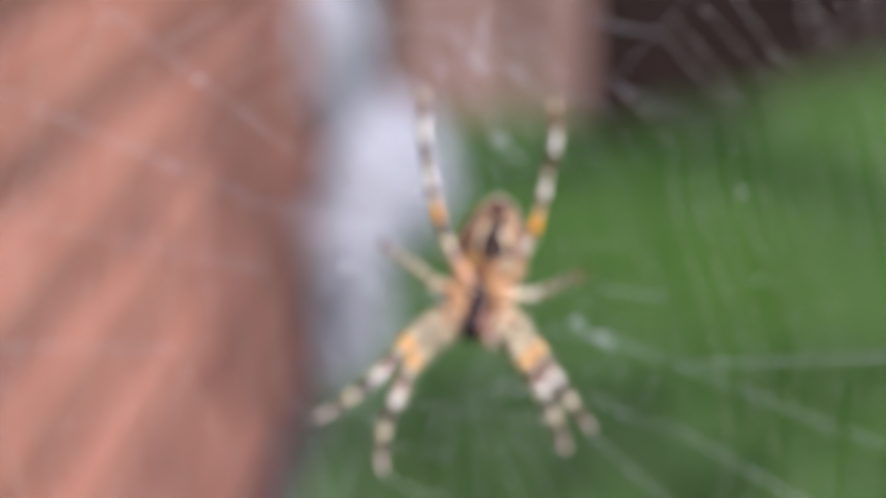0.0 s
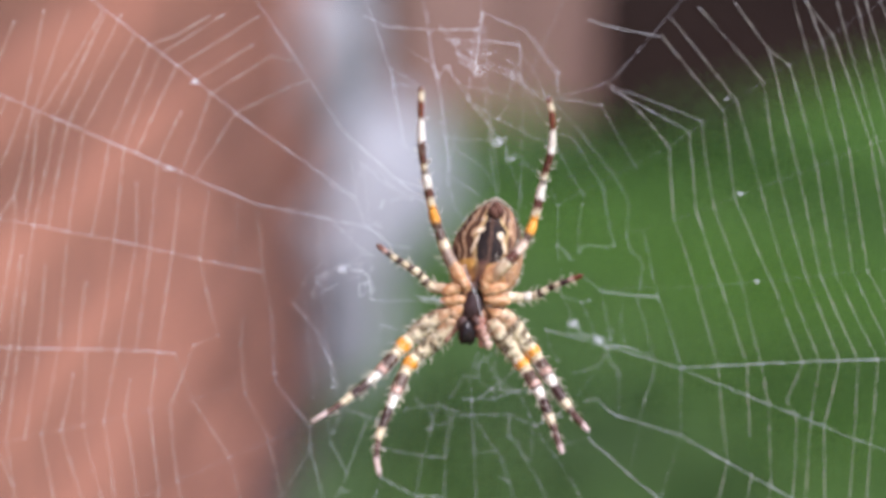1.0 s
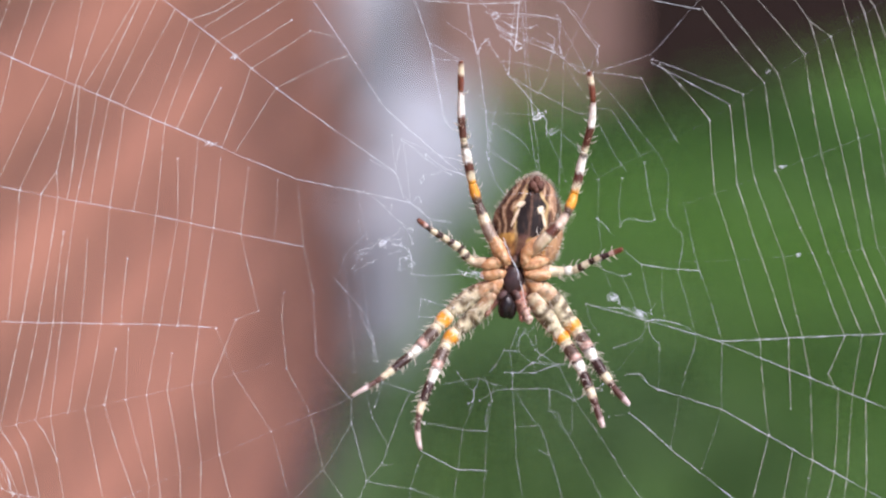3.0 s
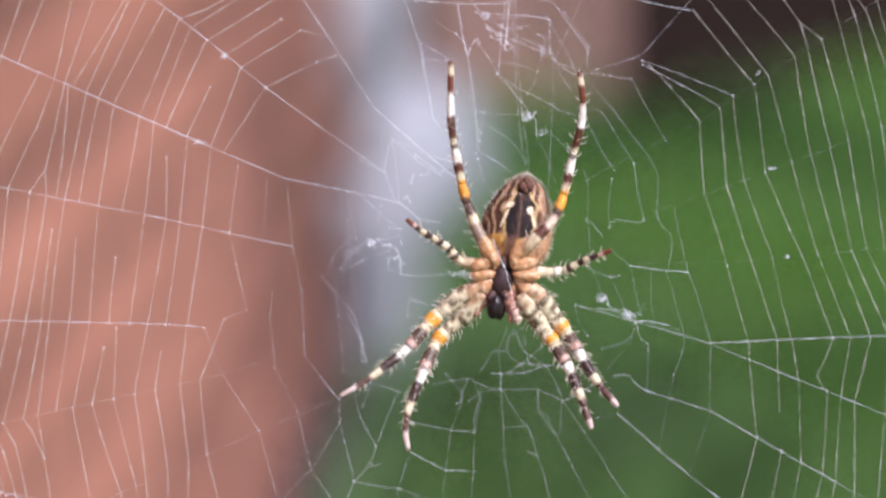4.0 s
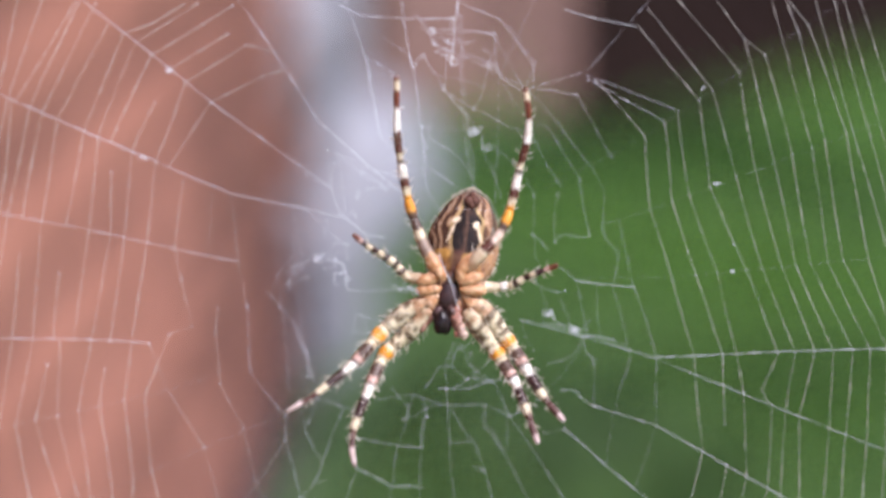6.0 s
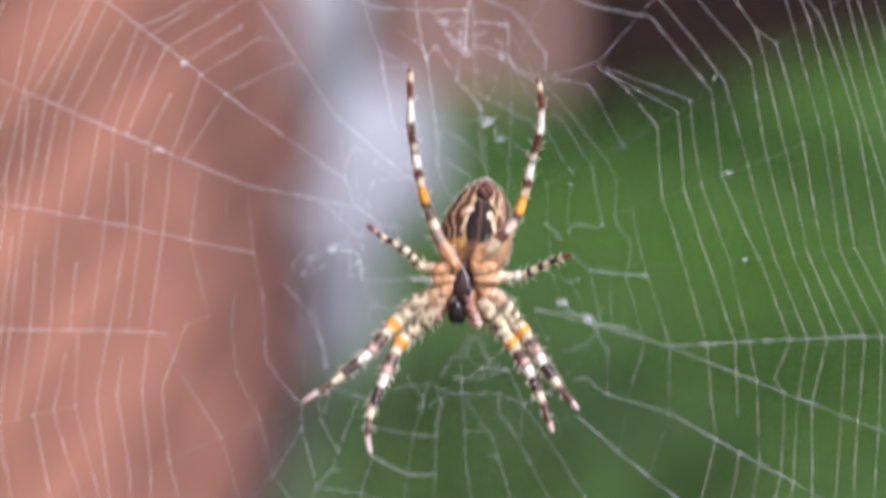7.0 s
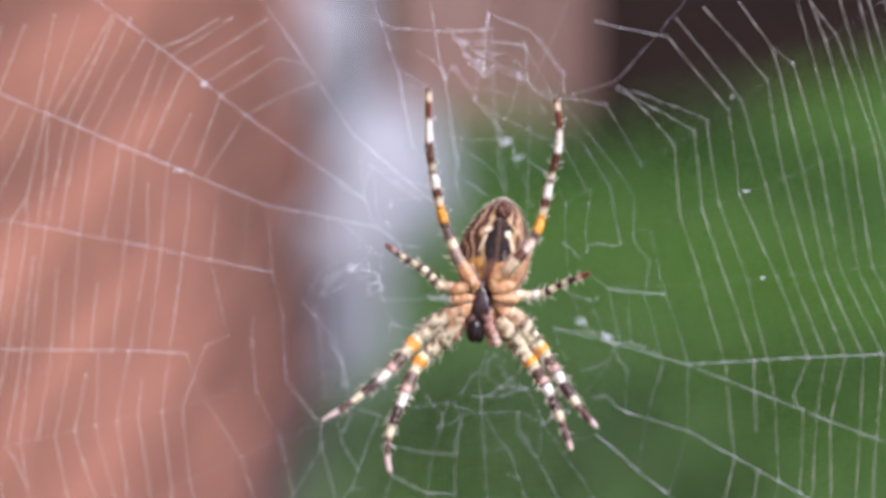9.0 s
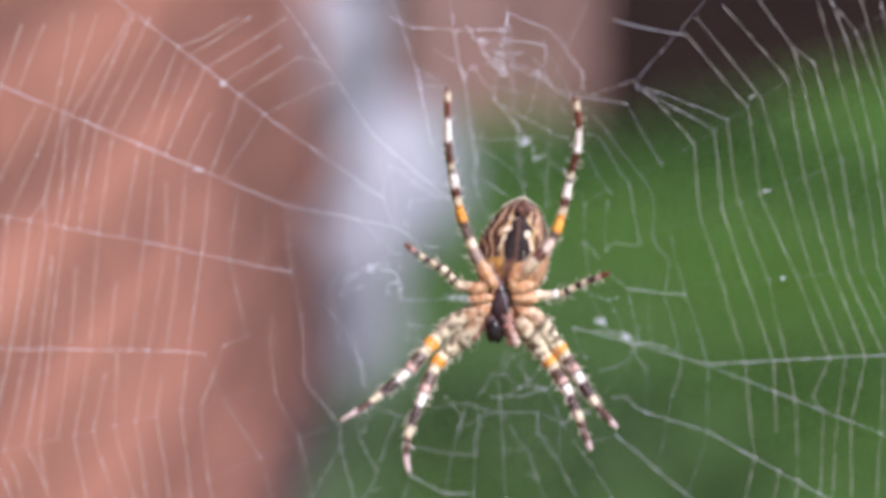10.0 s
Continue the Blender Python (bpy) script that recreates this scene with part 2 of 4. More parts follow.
FENCE_A, FENCE_B = Vector((-1.6, 3.2, 0)), Vector((3.4, 6.8, 0))


def behind_fence(x, y):
    d = FENCE_B - FENCE_A
    return d.x * (y - FENCE_A.y) - d.y * (x - FENCE_A.x) > -0.1


BED_A, BED_B = Vector((0.45, 3.70, 0)), Vector((2.7, 5.80, 0))


def in_bed(x, y):
    d = BED_B - BED_A
    return x > BED_A.x - 0.02 and d.x * (y - BED_A.y) - d.y * (x - BED_A.x) > 0


def fringe(x, y):
    """How far into the lawn's thinned edge, a stand-in for shade, a place lies: 1 at the bed, 0 where the grass is
    whole.
    """
    d = BED_B - BED_A
    off = -(d.x * (y - BED_A.y) - d.y * (x - BED_A.x)) / d.length
    return 0.0 if x < 0.05 else 1 - min(max(off, 0.0) / max(0.23 - 0.05 * x, 0.12), 1.0)


def build_bed():
    """A low mound of soil, coloured near-black for shade, between lawn and fence, running out under the thinned edge of
    the lawn.
    """
    verts, faces = [], []
    n, m, f = 60, 14, 4
    d = (BED_B - BED_A).normalized()
    near = Vector((d.y, -d.x, 0))
    for i in range(n + 1):
        a = BED_A + (BED_B - BED_A) * (-0.02 + 1.02 * i / n)
        b = FENCE_A + (FENCE_B - FENCE_A) * ((a.x + 1.55) / 5.0)
        for j in range(f):
            p = a + near * (max(0.23 - 0.05 * a.x, 0.12) * (1 - j / f))
            verts.append((p.x, p.y, ground_height(p.x, p.y) + (0.006 + 0.004 * noise.noise(p * 17) if j else -0.01)))
        for j in range(m + 1):
            t = j / m
            p = a + (b - a) * t
            z = ground_height(p.x, p.y) + 0.012 + 0.05 * math.sin(math.pi * min(t * 1.4, 1)) * (0.7 + 0.6 * noise.noise(p * 6)) + 0.012 * noise.noise(p * 19)
            if i in (0, n):
                z = ground_height(p.x, p.y) - 0.01
            verts.append((p.x, p.y, z))
    row = m + 1 + f
    for i in range(n):
        for j in range(row - 1):
            q = i * row + j
            faces.append((q, q + row, q + row + 1, q + 1))
    tagged(mesh_object("soil_bed", verts, faces, M_SOIL), "near-black soil bed along the fence, shade put into its colour", "ground", kind="structure")


def build_border():
    """A narrow strip of dark soil along the foot of the wall."""
    verts, faces = [], []
    right = Vector((WALL_DIR.y, -WALL_DIR.x, 0))
    n = 50
    for i in range(n + 1):
        a = WALL_END + WALL_DIR * (0.25 - 2.6 * i / n)
        wide = 0.055 + 0.02 * noise.noise(Vector((i * 0.31, 2.0, 0)))
        for t, z in ((-0.02, 0.012), (0.3, 0.024), (0.7, 0.02), (1.0, -0.006)):
            q = a + right * (wide * t)
            verts.append((q.x, q.y, ground_height(q.x, q.y) + z + 0.008 * noise.noise(q * 21)))
    for i in range(n):
        for j in range(3):
            k = i * 4 + j
            faces.append((k, k + 1, k + 5, k + 4))
    tagged(mesh_object("soil_border", verts, faces, M_DRYSOIL), "narrow grey-brown soil strip along the brick wall", "ground", kind="structure")


def build_grass():
    rng = random.Random(5)
    verts, faces = [], []
    n = 0
    while n < 46000:
        if n < 24000:
            y = 1.2 + 4.6 * rng.random() ** 1.2
            x = rng.uniform(-0.35, 0.35) * y + rng.uniform(-0.3, 0.5)
        else:
            x, y = rng.gauss(1.2, 1.7), rng.gauss(1.8, 2.0)
        if behind_fence(x, y) or in_bed(x, y) or (abs(x - (-0.50 + 0.105 * y)) < 0.27 and -0.9 < y < 2.6) or (0 < x - (-0.393 + 0.105 * y) < 0.06 and y < 2.7):
            continue
        # fewer blades let dark soil through, imitating the lawn's shaded margin
        if rng.random() < 0.4 * fringe(x, y):
            continue
        n += 1
        z = ground_height(x, y)
        h = rng.uniform(0.025, 0.06)
        a = rng.uniform(0, math.tau)
        w = rng.uniform(0.002, 0.0038)
        lean = rng.uniform(0.1, 0.7) * h
        b = rng.uniform(0, math.tau)
        dx, dy = math.cos(a) * w, math.sin(a) * w
        lx, ly = math.cos(b) * lean, math.sin(b) * lean
        i = len(verts)
        verts += [(x - dx, y - dy, z), (x + dx, y + dy, z),
                  (x + lx * 0.4 + dx * 0.8, y + ly * 0.4 + dy * 0.8, z + h * 0.6),
                  (x + lx * 0.4 - dx * 0.8, y + ly * 0.4 - dy * 0.8, z + h * 0.6), (x + lx, y + ly, z + h)]
        faces += [(i, i + 1, i + 2, i + 3), (i + 3, i + 2, i + 4)]
    ob = mesh_object("lawn_grass", verts, faces, M_GRASS)
    tagged(ob, "short bright green lawn grass in sun", "grass", kind="stuff")


# ---------------------------------------------------------------- brick wall
WALL_END = Vector((-0.135, 2.46, 0))
WALL_DIR = Vector((math.sin(radians(6.0)), math.cos(radians(6.0)), 0))     # away from the camera
WALL_LEN, WALL_H, WALL_T = 3.2, 1.547, 0.34
COURSE, BRICK_L, BRICK_D = 0.119, 0.357, 0.163


def build_wall():
    rz = -6.0
    core = WALL_END - WALL_DIR * (WALL_LEN / 2)
    left = Vector((-WALL_DIR.y, WALL_DIR.x, 0))
    me = box_mesh("wall_garden", (WALL_T - 0.008, WALL_LEN - 0.012, WALL_H), 0.003, M_MORTAR)
    wall = new("wall_garden", me)
    wall.matrix_world = pose(*(core + left * (WALL_T / 2) + Vector((0, 0, WALL_H / 2 - 0.06))), 0, 0, rz)
    tagged(wall, "sunlit red-brown brick garden wall with recessed mortar", "wall", kind="structure")
    return wall


def build_bricks(wall):
    """Stretcher bond on the face and the end, each brick an object that shares its mesh."""
    rng = random.Random(11)
    brick = box_mesh("brick", (BRICK_D, BRICK_L - 0.018, COURSE - 0.029), 0.007, M_BRICK)
    half = box_mesh("brick", (BRICK_D, BRICK_L / 2 - 0.018, COURSE - 0.029), 0.007, M_BRICK)
    for side in (1, -1):
        for c in range(round(WALL_H / COURSE)):
            z = (c + 0.5) * COURSE - WALL_H / 2 + 0.009
            s = WALL_LEN / 2
            while s > -WALL_LEN / 2 + BRICK_L:
                cut = c % 2 and s == WALL_LEN / 2
                ob = new("brick", half if cut else brick)
                run = BRICK_L / 2 if cut else BRICK_L
                ob.matrix_basis = pose(side * (WALL_T / 2 + 0.002 - BRICK_D / 2) + rng.uniform(-0.002, 0.002), s - run / 2, z,
                                       0, rng.uniform(-0.4, 0.4), rng.uniform(-0.4, 0.4))
                ob.parent = wall
                s -= run


# ---------------------------------------------------------------- fence, post, stones
# the fence stands in sun; its near-black boards stand in for shade
def build_fence():
    d = FENCE_B - FENCE_A
    length = d.length
    ang = math.degrees(math.atan2(d.y, d.x))
    fence = new("board_fence")
    fence.matrix_world = pose(FENCE_A.x, FENCE_A.y, 0.0, 0, 0, ang)
    tagged(fence, "near-black board fence behind lawn, shade put into its colour", "fence")
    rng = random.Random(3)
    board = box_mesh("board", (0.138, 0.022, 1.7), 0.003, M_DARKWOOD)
    for i in range(int(length / 0.145)):
        ob = new("board", board)
        ob.parent = fence
        ob.matrix_basis = pose(0.07 + i * 0.145, rng.uniform(-0.004, 0.004), 0.83, 0, rng.uniform(-0.3, 0.3), 0)
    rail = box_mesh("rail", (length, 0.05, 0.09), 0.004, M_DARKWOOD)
    for z in (0.3, 0.9, 1.5):
        ob = new("rail", rail)
        ob.parent = fence
        ob.matrix_basis = pose(length / 2, 0.04, z)
    return fence


def build_post(name, x, y, w, d, h, label, turn=0.0):
    post = new(name)
    post.matrix_world = pose(x, y, 0, 0, 0, turn)
    tagged(post, label, "post")
    sh = new("shaft", box_mesh("shaft", (w, d, h + 0.1), 0.008, M_POST))
    sh.parent, sh.location = post, (0, 0, h / 2 - 0.05)
    cap = new("cap", box_mesh("cap", (w + 0.03, d + 0.03, 0.03), 0.006, M_POST))
    cap.parent, cap.location = post, (0, 0, h + 0.015)
    return post


def build_stone(x, y, z, sx, sy, sz, seed, turn, label):
    bm = bmesh.new()
    bmesh.ops.create_icosphere(bm, subdivisions=4, radius=1.0)
    off = Vector((seed * 3.7, seed * 1.3, seed))
    for v in bm.verts:
        c = v.co.copy()
        c = Vector([math.copysign(abs(a) ** 0.8, a) for a in c])
        f = 1 + 0.22 * noise.noise(c * 1.1 + off) + 0.07 * noise.noise(c * 3 + off)
        v.co = Vector((c.x * sx, c.y * sy, c.z * sz)) * f
    for f in bm.faces:
        f.smooth = True
    me = bpy.data.meshes.new("garden_stone")
    bm.to_mesh(me)
    bm.free()
    me.materials.append(M_STONE)
    ob = new("garden_stone", me)
    ob.matrix_world = pose(x, y, z, 0, 0, turn)
    tagged(ob, label, "stone", group="rockery stones")


def build_shade_tree(x, y, seed, lobes, label, leaf=1.0):
    """A small tree added outside the view only to cast shade; each lobe of its crown is a centre, a size and a number
    of leaves.
    """
    rng = random.Random(seed)
    tree = new("shade_tree")
    tree.matrix_world = pose(x, y, 0)
    tagged(tree, label, "tree", group="garden trees")
    verts, faces = [], []
    tube([(0, 0, -0.05), (0.02, 0.01, 0.6), (-0.02, 0.03, 1.2), (-0.05, 0.06, 1.9)], (0.055, 0.045, 0.038, 0.02), 8, verts, faces)
    for centre, size, count in lobes:
        for _ in range(3 if count > 100 else 1):
            b = Vector((-0.03, 0.04, rng.uniform(1.5, 1.85)))
            e = Vector(centre) + Vector((rng.uniform(-0.5, 0.5) * size[0], rng.uniform(-0.5, 0.5) * size[1], rng.uniform(-0.3, 0.3) * size[2]))
            tube([b, (b + e) / 2 + Vector((0, 0, 0.05)), e], (0.010, 0.007, 0.004), 6, verts, faces)
    mesh_object("trunk", verts, faces, M_POST, tree, "brown tapered trunk with limbs")
    verts, faces = [], []
    ax = Vector((0.743, -0.669, 0))
    pe = Vector((0.669, 0.743, 0))
    for centre, size, count in lobes:
        for _ in range(count):
            while True:
                q = Vector((rng.uniform(-1, 1), rng.uniform(-1, 1), rng.uniform(-1, 1)))
                if q.length < 1 + 0.25 * noise.noise(q * 2.5):
                    break
            c = Vector(centre) + ax * q.x * size[0] + pe * q.y * size[1] + Vector((0, 0, q.z * size[2]))
            e = Euler((rng.uniform(-0.9, 0.9), rng.uniform(-0.9, 0.9), rng.uniform(0, math.tau))).to_matrix()
            ln, w = leaf * rng.uniform(0.05, 0.085), leaf * rng.uniform(0.016, 0.026)
            i = len(verts)
            for px, py, pz in ((-ln / 2, 0, 0), (0, -w, 0.006), (ln / 2, 0, -0.008), (0, w, 0.006)):
                verts.append(c + e @ Vector((px, py, pz)))
            faces += [(i, i + 1, i + 2), (i, i + 2, i + 3)]
    tagged(mesh_object("crown", verts, faces, M_GRASS, tree, "uneven crown of small green leaves"), kind="stuff")


build_ground()
# unseen shade caster: lobes sit sunward of the wall end and the lawn band
build_shade_tree(1.05, 0.40, 77, [((0.10, 0.93, 2.25), (0.42, 0.5, 0.42), 90), ((-0.178, 0.415, 2.2), (0.46, 0.16, 0.10), 170), ((-0.064, 0.542, 2.2), (0.46, 0.16, 0.10), 400),
                            ((0.04, 0.655, 2.2), (0.46, 0.12, 0.10), 330), ((-0.13, 0.15, 2.2), (0.40, 0.16, 0.10), 90)]
           + [((0.30 + 0.12 * i, 0.57 + 0.015 * i, 2.2), (0.09, 0.11, 0.07), 36) for i in range(8)],
           "unseen leafy tree added to shade the brick wall", leaf=0.55)
# second unseen shade caster, for the lawn before the posts
build_shade_tree(2.05, 2.20, 78, [((-0.20, 0.08, 2.2), (0.22, 0.30, 0.15), 120), ((-0.48, 0.0, 2.2), (0.22, 0.26, 0.15), 110), ((0.0, 0.32, 2.2), (0.2, 0.24, 0.15), 80), ((0.1, 0.0, 2.1), (0.2, 0.2, 0.2), 60)],
           "unseen leafy tree added to shade the lawn's edge")
build_bed()
build_grass()
wall = build_wall()
build_fence()
build_border()
build_post("timber_post", 0.36, 3.95, 0.13, 0.13, 1.6, "weathered reddish-brown timber post at the lawn's edge")
build_post("timber_post", 0.110, 3.92, 0.30, 0.10, 1.6, "broad reddish-brown timber post by the fence")
build_stone(-0.097, 2.34, 0.13, 0.072, 0.07, 0.17, 1, 10, "tall pale grey stone at the end of a brick wall")
build_stone(-0.042, 2.44, 0.28, 0.126, 0.095, 0.12, 2, 40, "broad pale grey stone lying on a taller one")
build_stone(-0.118, 2.38, 0.49, 0.068, 0.06, 0.115, 3, 70, "small pale lavender-grey stone on top of the stack")

# all of this was laid out for an eye 1 m over the lawn; courses of 75 mm put that eye at 0.63 m
GARDEN = pose(0, 0, 0.37) @ Matrix.Diagonal((0.63, 0.63, 0.63, 1))
for ob in list(scene.collection.objects):
    if ob.parent is None and ob is not focus and ob.type in ("MESH", "EMPTY"):
        ob.matrix_basis = GARDEN @ ob.matrix_basis


# ---------------------------------------------------------------- orb web
TILT = -20.0                                   # the web leans with its top away from the camera
MM = 0.001
PX = 68.0 / 1568                               # millimetres of web to one unit of its drawing
HUB = (131 * PX, -14 * PX)                     # hub, right of and below the middle, in mm


def web_pose():
    base = pose(0, 0, 1.0, TILT, 0, 0) @ Matrix.Translation((HUB[0] * MM, D, HUB[1] * MM))
    return base


def polar(a, r, y=0.0):
    return Vector((math.cos(radians(a)) * r * MM, y * MM, math.sin(radians(a)) * r * MM))


web = new("orb_web")
web.matrix_world = web_pose()
tagged(web, "fine pale grey orb web with torn tangled hub", "spider web")

RADII = []
BEADS = ([], [])
web_rng = random.Random(21)


def silk(name, runs, parent, label="", material=None):
    """One thread part made of runs of points, each with its thickness in mm."""
    verts, faces = [], []
    for pts, thick in runs:
        n = len(pts)
        rr = [thick * MM * 0.44 * min(max(math.exp(web_rng.gauss(-0.12, 0.42)), 0.35), 2.2) for _ in range(n)]
        tube(pts, rr, 5, verts, faces)
    return mesh_object(name, verts, faces, material or M_SILK, parent, label)


def sagged(a, b, sag, n=6, wob=0.012):
    """Points from a to b that bow by sag (mm) and tremble slightly."""
    d = b - a
    side = Vector((-d.z, 0, d.x))
    side = side.normalized() if side.length > 1e-9 else Vector((1, 0, 0))
    out = []
    for i in range(n + 1):
        t = i / n
        p = a + d * t + side * (sag * MM * 4 * t * (1 - t))
        if 0 < i < n:
            p += Vector((web_rng.gauss(0, wob), web_rng.gauss(0, wob), web_rng.gauss(0, wob))) * MM
        out.append(p)
    return out


def radial(inner, knee, outer, thick=0.07, bright=False):
    """A thread from the hub outwards, bent at its knee; each node is an angle and a distance in mm from the hub."""
    RADII.append([polar(*n) for n in (inner, knee, outer)])
    if not thick:
        return
    pts = []
    for a, b in zip(RADII[-1], RADII[-1][1:]):
        seg = sagged(a, b, web_rng.uniform(-0.12, 0.12), 22)
        pts += seg if not pts else seg[1:]
    for p in pts:
        if thick > 0.02 and web_rng.random() < 0.12:
            blob(p, web_rng.uniform(0.025, 0.05) * MM, *BEADS)
    silk("radial_thread", [(pts, thick)], web, "", M_GLUE if bright else None)


radial((191.6, 23.02), (188.0, 31.32), (185.2, 45.51), thick=0.051)
radial((174.2, 16.00), (171.8, 26.95), (170.8, 45.91), thick=0.047)
radial((146.7, 9.08), (157.6, 17.83), (157.2, 49.16), thick=0.054)
radial((140.3, 11.55), (142.6, 22.65), (142.5, 39.07), thick=0.051)
radial((117.3, 8.05), (128.3, 15.75), (126.3, 30.40), thick=0.051)
radial((114.4, 12.38), (110.1, 17.55), (109.8, 25.58), thick=0.043)
radial((100.8, 9.27), (98.9, 16.02), (99.1, 24.81), thick=0.022)
radial((74.5, 7.65), (84.6, 13.29), (88.5, 24.51), thick=0.022)
radial((55.8, 6.56), (75.7, 16.33), (71.9, 25.78), thick=0.015)
radial((67.7, 16.26), (56.7, 19.73), (54.3, 29.37), thick=0.022)
radial((46.9, 9.20), (36.7, 19.09), (35.6, 41.34), thick=0.006)
radial((21.2, 12.33), (20.3, 20.12), (21.0, 39.26), thick=0.006)
radial((2.9, 10.20), (2.1, 17.58), (4.0, 36.73), thick=0.006)
radial((340.9, 16.98), (345.8, 21.70), (352.6, 36.95), thick=0.051)
radial((335.0, 6.46), (340.9, 16.98), (339.6, 39.11), thick=0.046)
radial((320.7, 14.58), (326.5, 19.50), (329.1, 42.69), thick=0.040)
radial((309.6, 14.42), (311.6, 18.28), (316.8, 33.60), thick=0.047)
radial((287.2, 6.58), (299.1, 18.11), (301.1, 25.58), thick=0.0)
radial((288.0, 8.43), (290.5, 15.51), (292.1, 23.64), thick=0.0)
radial((271.5, 8.46), (282.0, 14.63), (283.9, 22.56), thick=0.0)
radial((270.0, 6.29), (272.1, 14.54), (274.0, 21.95), thick=0.0)
radial((262.1, 9.41), (262.9, 14.64), (263.8, 22.03), thick=0.0)
radial((254.5, 10.57), (255.4, 15.46), (257.7, 22.41), thick=0.0)
radial((241.3, 13.10), (245.8, 18.54), (248.4, 23.56), thick=0.0)
radial((230.3, 11.55), (235.7, 16.54), (238.0, 25.81), thick=0.0)
radial((223.9, 16.56), (227.3, 21.08), (227.5, 28.24), thick=0.017)
radial((219.0, 16.19), (214.5, 22.21), (209.6, 42.63), thick=0.011)
radial((201.7, 19.37), (200.8, 24.45), (197.0, 47.40), thick=0.011)


def u(x, y, depth=0.0):
    """A place in the web's plane from its drawing units, counted from the hub."""
    return Vector(((x - 915) * PX * MM, depth * MM, (455 - y) * PX * MM))


def on(i, x):
    """Where radial thread i passes the drawing's upright line x."""
    goal = (x - 915) * PX * MM
    a, b, c = RADII[i]
    p, q = (a, b) if abs(goal) < abs(b.x) else (b, c)
    m = p + (q - p) * ((goal - p.x) / (q.x - p.x))
    return 915 + m.x / (PX * MM), 455 - m.z / (PX * MM)


def turn(*pts, thick=0.036, faint=False):
    """A length of the sticky spiral, tied to the radial threads that it crosses and dotted with glue."""
    nodes = [u(*p) for p in pts]
    chain = []
    for a, b in zip(nodes, nodes[1:]):
        length = (b - a).length / MM
        seg = sagged(a, b, length * web_rng.uniform(-0.010, 0.010), max(4, int(length * 2.2)), 0.005)
        chain += seg if not chain else seg[1:]
    for p in nodes:
        if web_rng.random() < 0.8:
            blob(p, web_rng.uniform(0.04, 0.085) * MM, *BEADS)
    for p in chain:
        if web_rng.random() < 0.16:
            blob(p, web_rng.uniform(0.022, 0.045) * MM, *BEADS)
    silk("spiral_thread", [(chain, thick * web_rng.uniform(0.85, 1.15) * (0.55 if faint else 1.0))], web, "", M_SPIRAL)


# radial threads by number: beside the wall and over the lawn
LOW, MID, HIGH, TOP, PEAK = 0, 1, 2, 3, 4
KNEE = 27
CROWN, BROW, EAR, ARM, HIP, SHIN = 10, 11, 12, 13, 14, 15

# the spiral beside the wall, from the rim inwards
turn((28, -20), (22, 0), on(HIGH, -4), (-14, 110))
turn((68, -20), on(HIGH, 33), (0, 224), (-20, 310))
turn((108, -20), on(HIGH, 63))
turn(on(HIGH, 100), (48, 218), on(MID, 4), (-10, 345))
turn((160, -40), on(HIGH, 127), (97, 210), on(MID, 47), on(LOW, 27))
turn((203, -40), on(HIGH, 145), (112, 287), on(MID, 85), on(LOW, 52), on(KNEE, 14), (43, 785), (67, 868), (72, 905))
turn((112, 287), on(MID, 115), on(LOW, 80), on(KNEE, 42), (63, 770), (87, 875), (95, 910))
turn((262, -40), on(HIGH, 158))
turn(on(HIGH, 151), (143, 255), on(MID, 131))
turn((266, -34), (230, 45), on(HIGH, 183), (152, 313), on(MID, 147), on(LOW, 122), on(KNEE, 103), (115, 795))
turn((125, 393), on(LOW, 107), on(KNEE, 77), (93, 748), (115, 795), (130, 880), (136, 910))
turn((296, -34), (240, 85), on(HIGH, 205), on(MID, 172))
turn((167, 405), on(LOW, 157), on(KNEE, 134))
turn(on(TOP, 320), on(HIGH, 232), on(MID, 206), on(LOW, 192), on(KNEE, 164), (200, 882), (206, 915))
turn((450, -34), (395, 0), on(TOP, 345), on(HIGH, 278), on(MID, 248))
turn((238, 440), on(LOW, 227))
turn((218, 600), on(KNEE, 198), (250, 855), (268, 905))
turn((474, -36), (420, 0), on(TOP, 366), on(HIGH, 303), on(MID, 288), on(LOW, 263))
turn((240, 565), on(KNEE, 236), (278, 845), (277, 905))
turn((536, -33), (485, 0), on(TOP, 394), on(HIGH, 325))
turn((326, 263), on(MID, 326), on(LOW, 295), on(KNEE, 273), (300, 882), (303, 910))
turn((527, 17), on(TOP, 427))
turn((402, 138), on(HIGH, 362), on(MID, 350), (348, 400), on(LOW, 327))
turn((318, 607), on(KNEE, 309), (333, 817), (333, 905))
turn(on(PEAK, 606), (560, 36), on(TOP, 455), on(HIGH, 404), on(MID, 390), on(LOW, 365), on(KNEE, 353), (370, 800), (368, 905))
turn(on(PEAK, 628), (590, 92), on(TOP, 500), on(HIGH, 427))
turn((452, 278), on(MID, 438), (450, 450), (470, 532), (430, 547), (410, 600), on(KNEE, 388), (402, 787), (432, 905))
turn((503, 300), on(MID, 497), faint=True)
turn((538, 300), on(MID, 549), (566, 495), faint=True)
turn((395, 563), (427, 643), (493, 745), (530, 880), (536, 905), faint=True)
turn((515, 500), (511, 545), (520, 633), (560, 708), (585, 812), (618, 858), (640, 900), faint=True)
turn((20, 800), (38, 855), (30, 905), thick=0.03)
turn((0, 815), (18, 848), (40, 857), thick=0.04)
turn((12, 790), (30, 815), (48, 862), thick=0.04)
turn((-8, 775), (12, 812), (38, 858), thick=0.03)

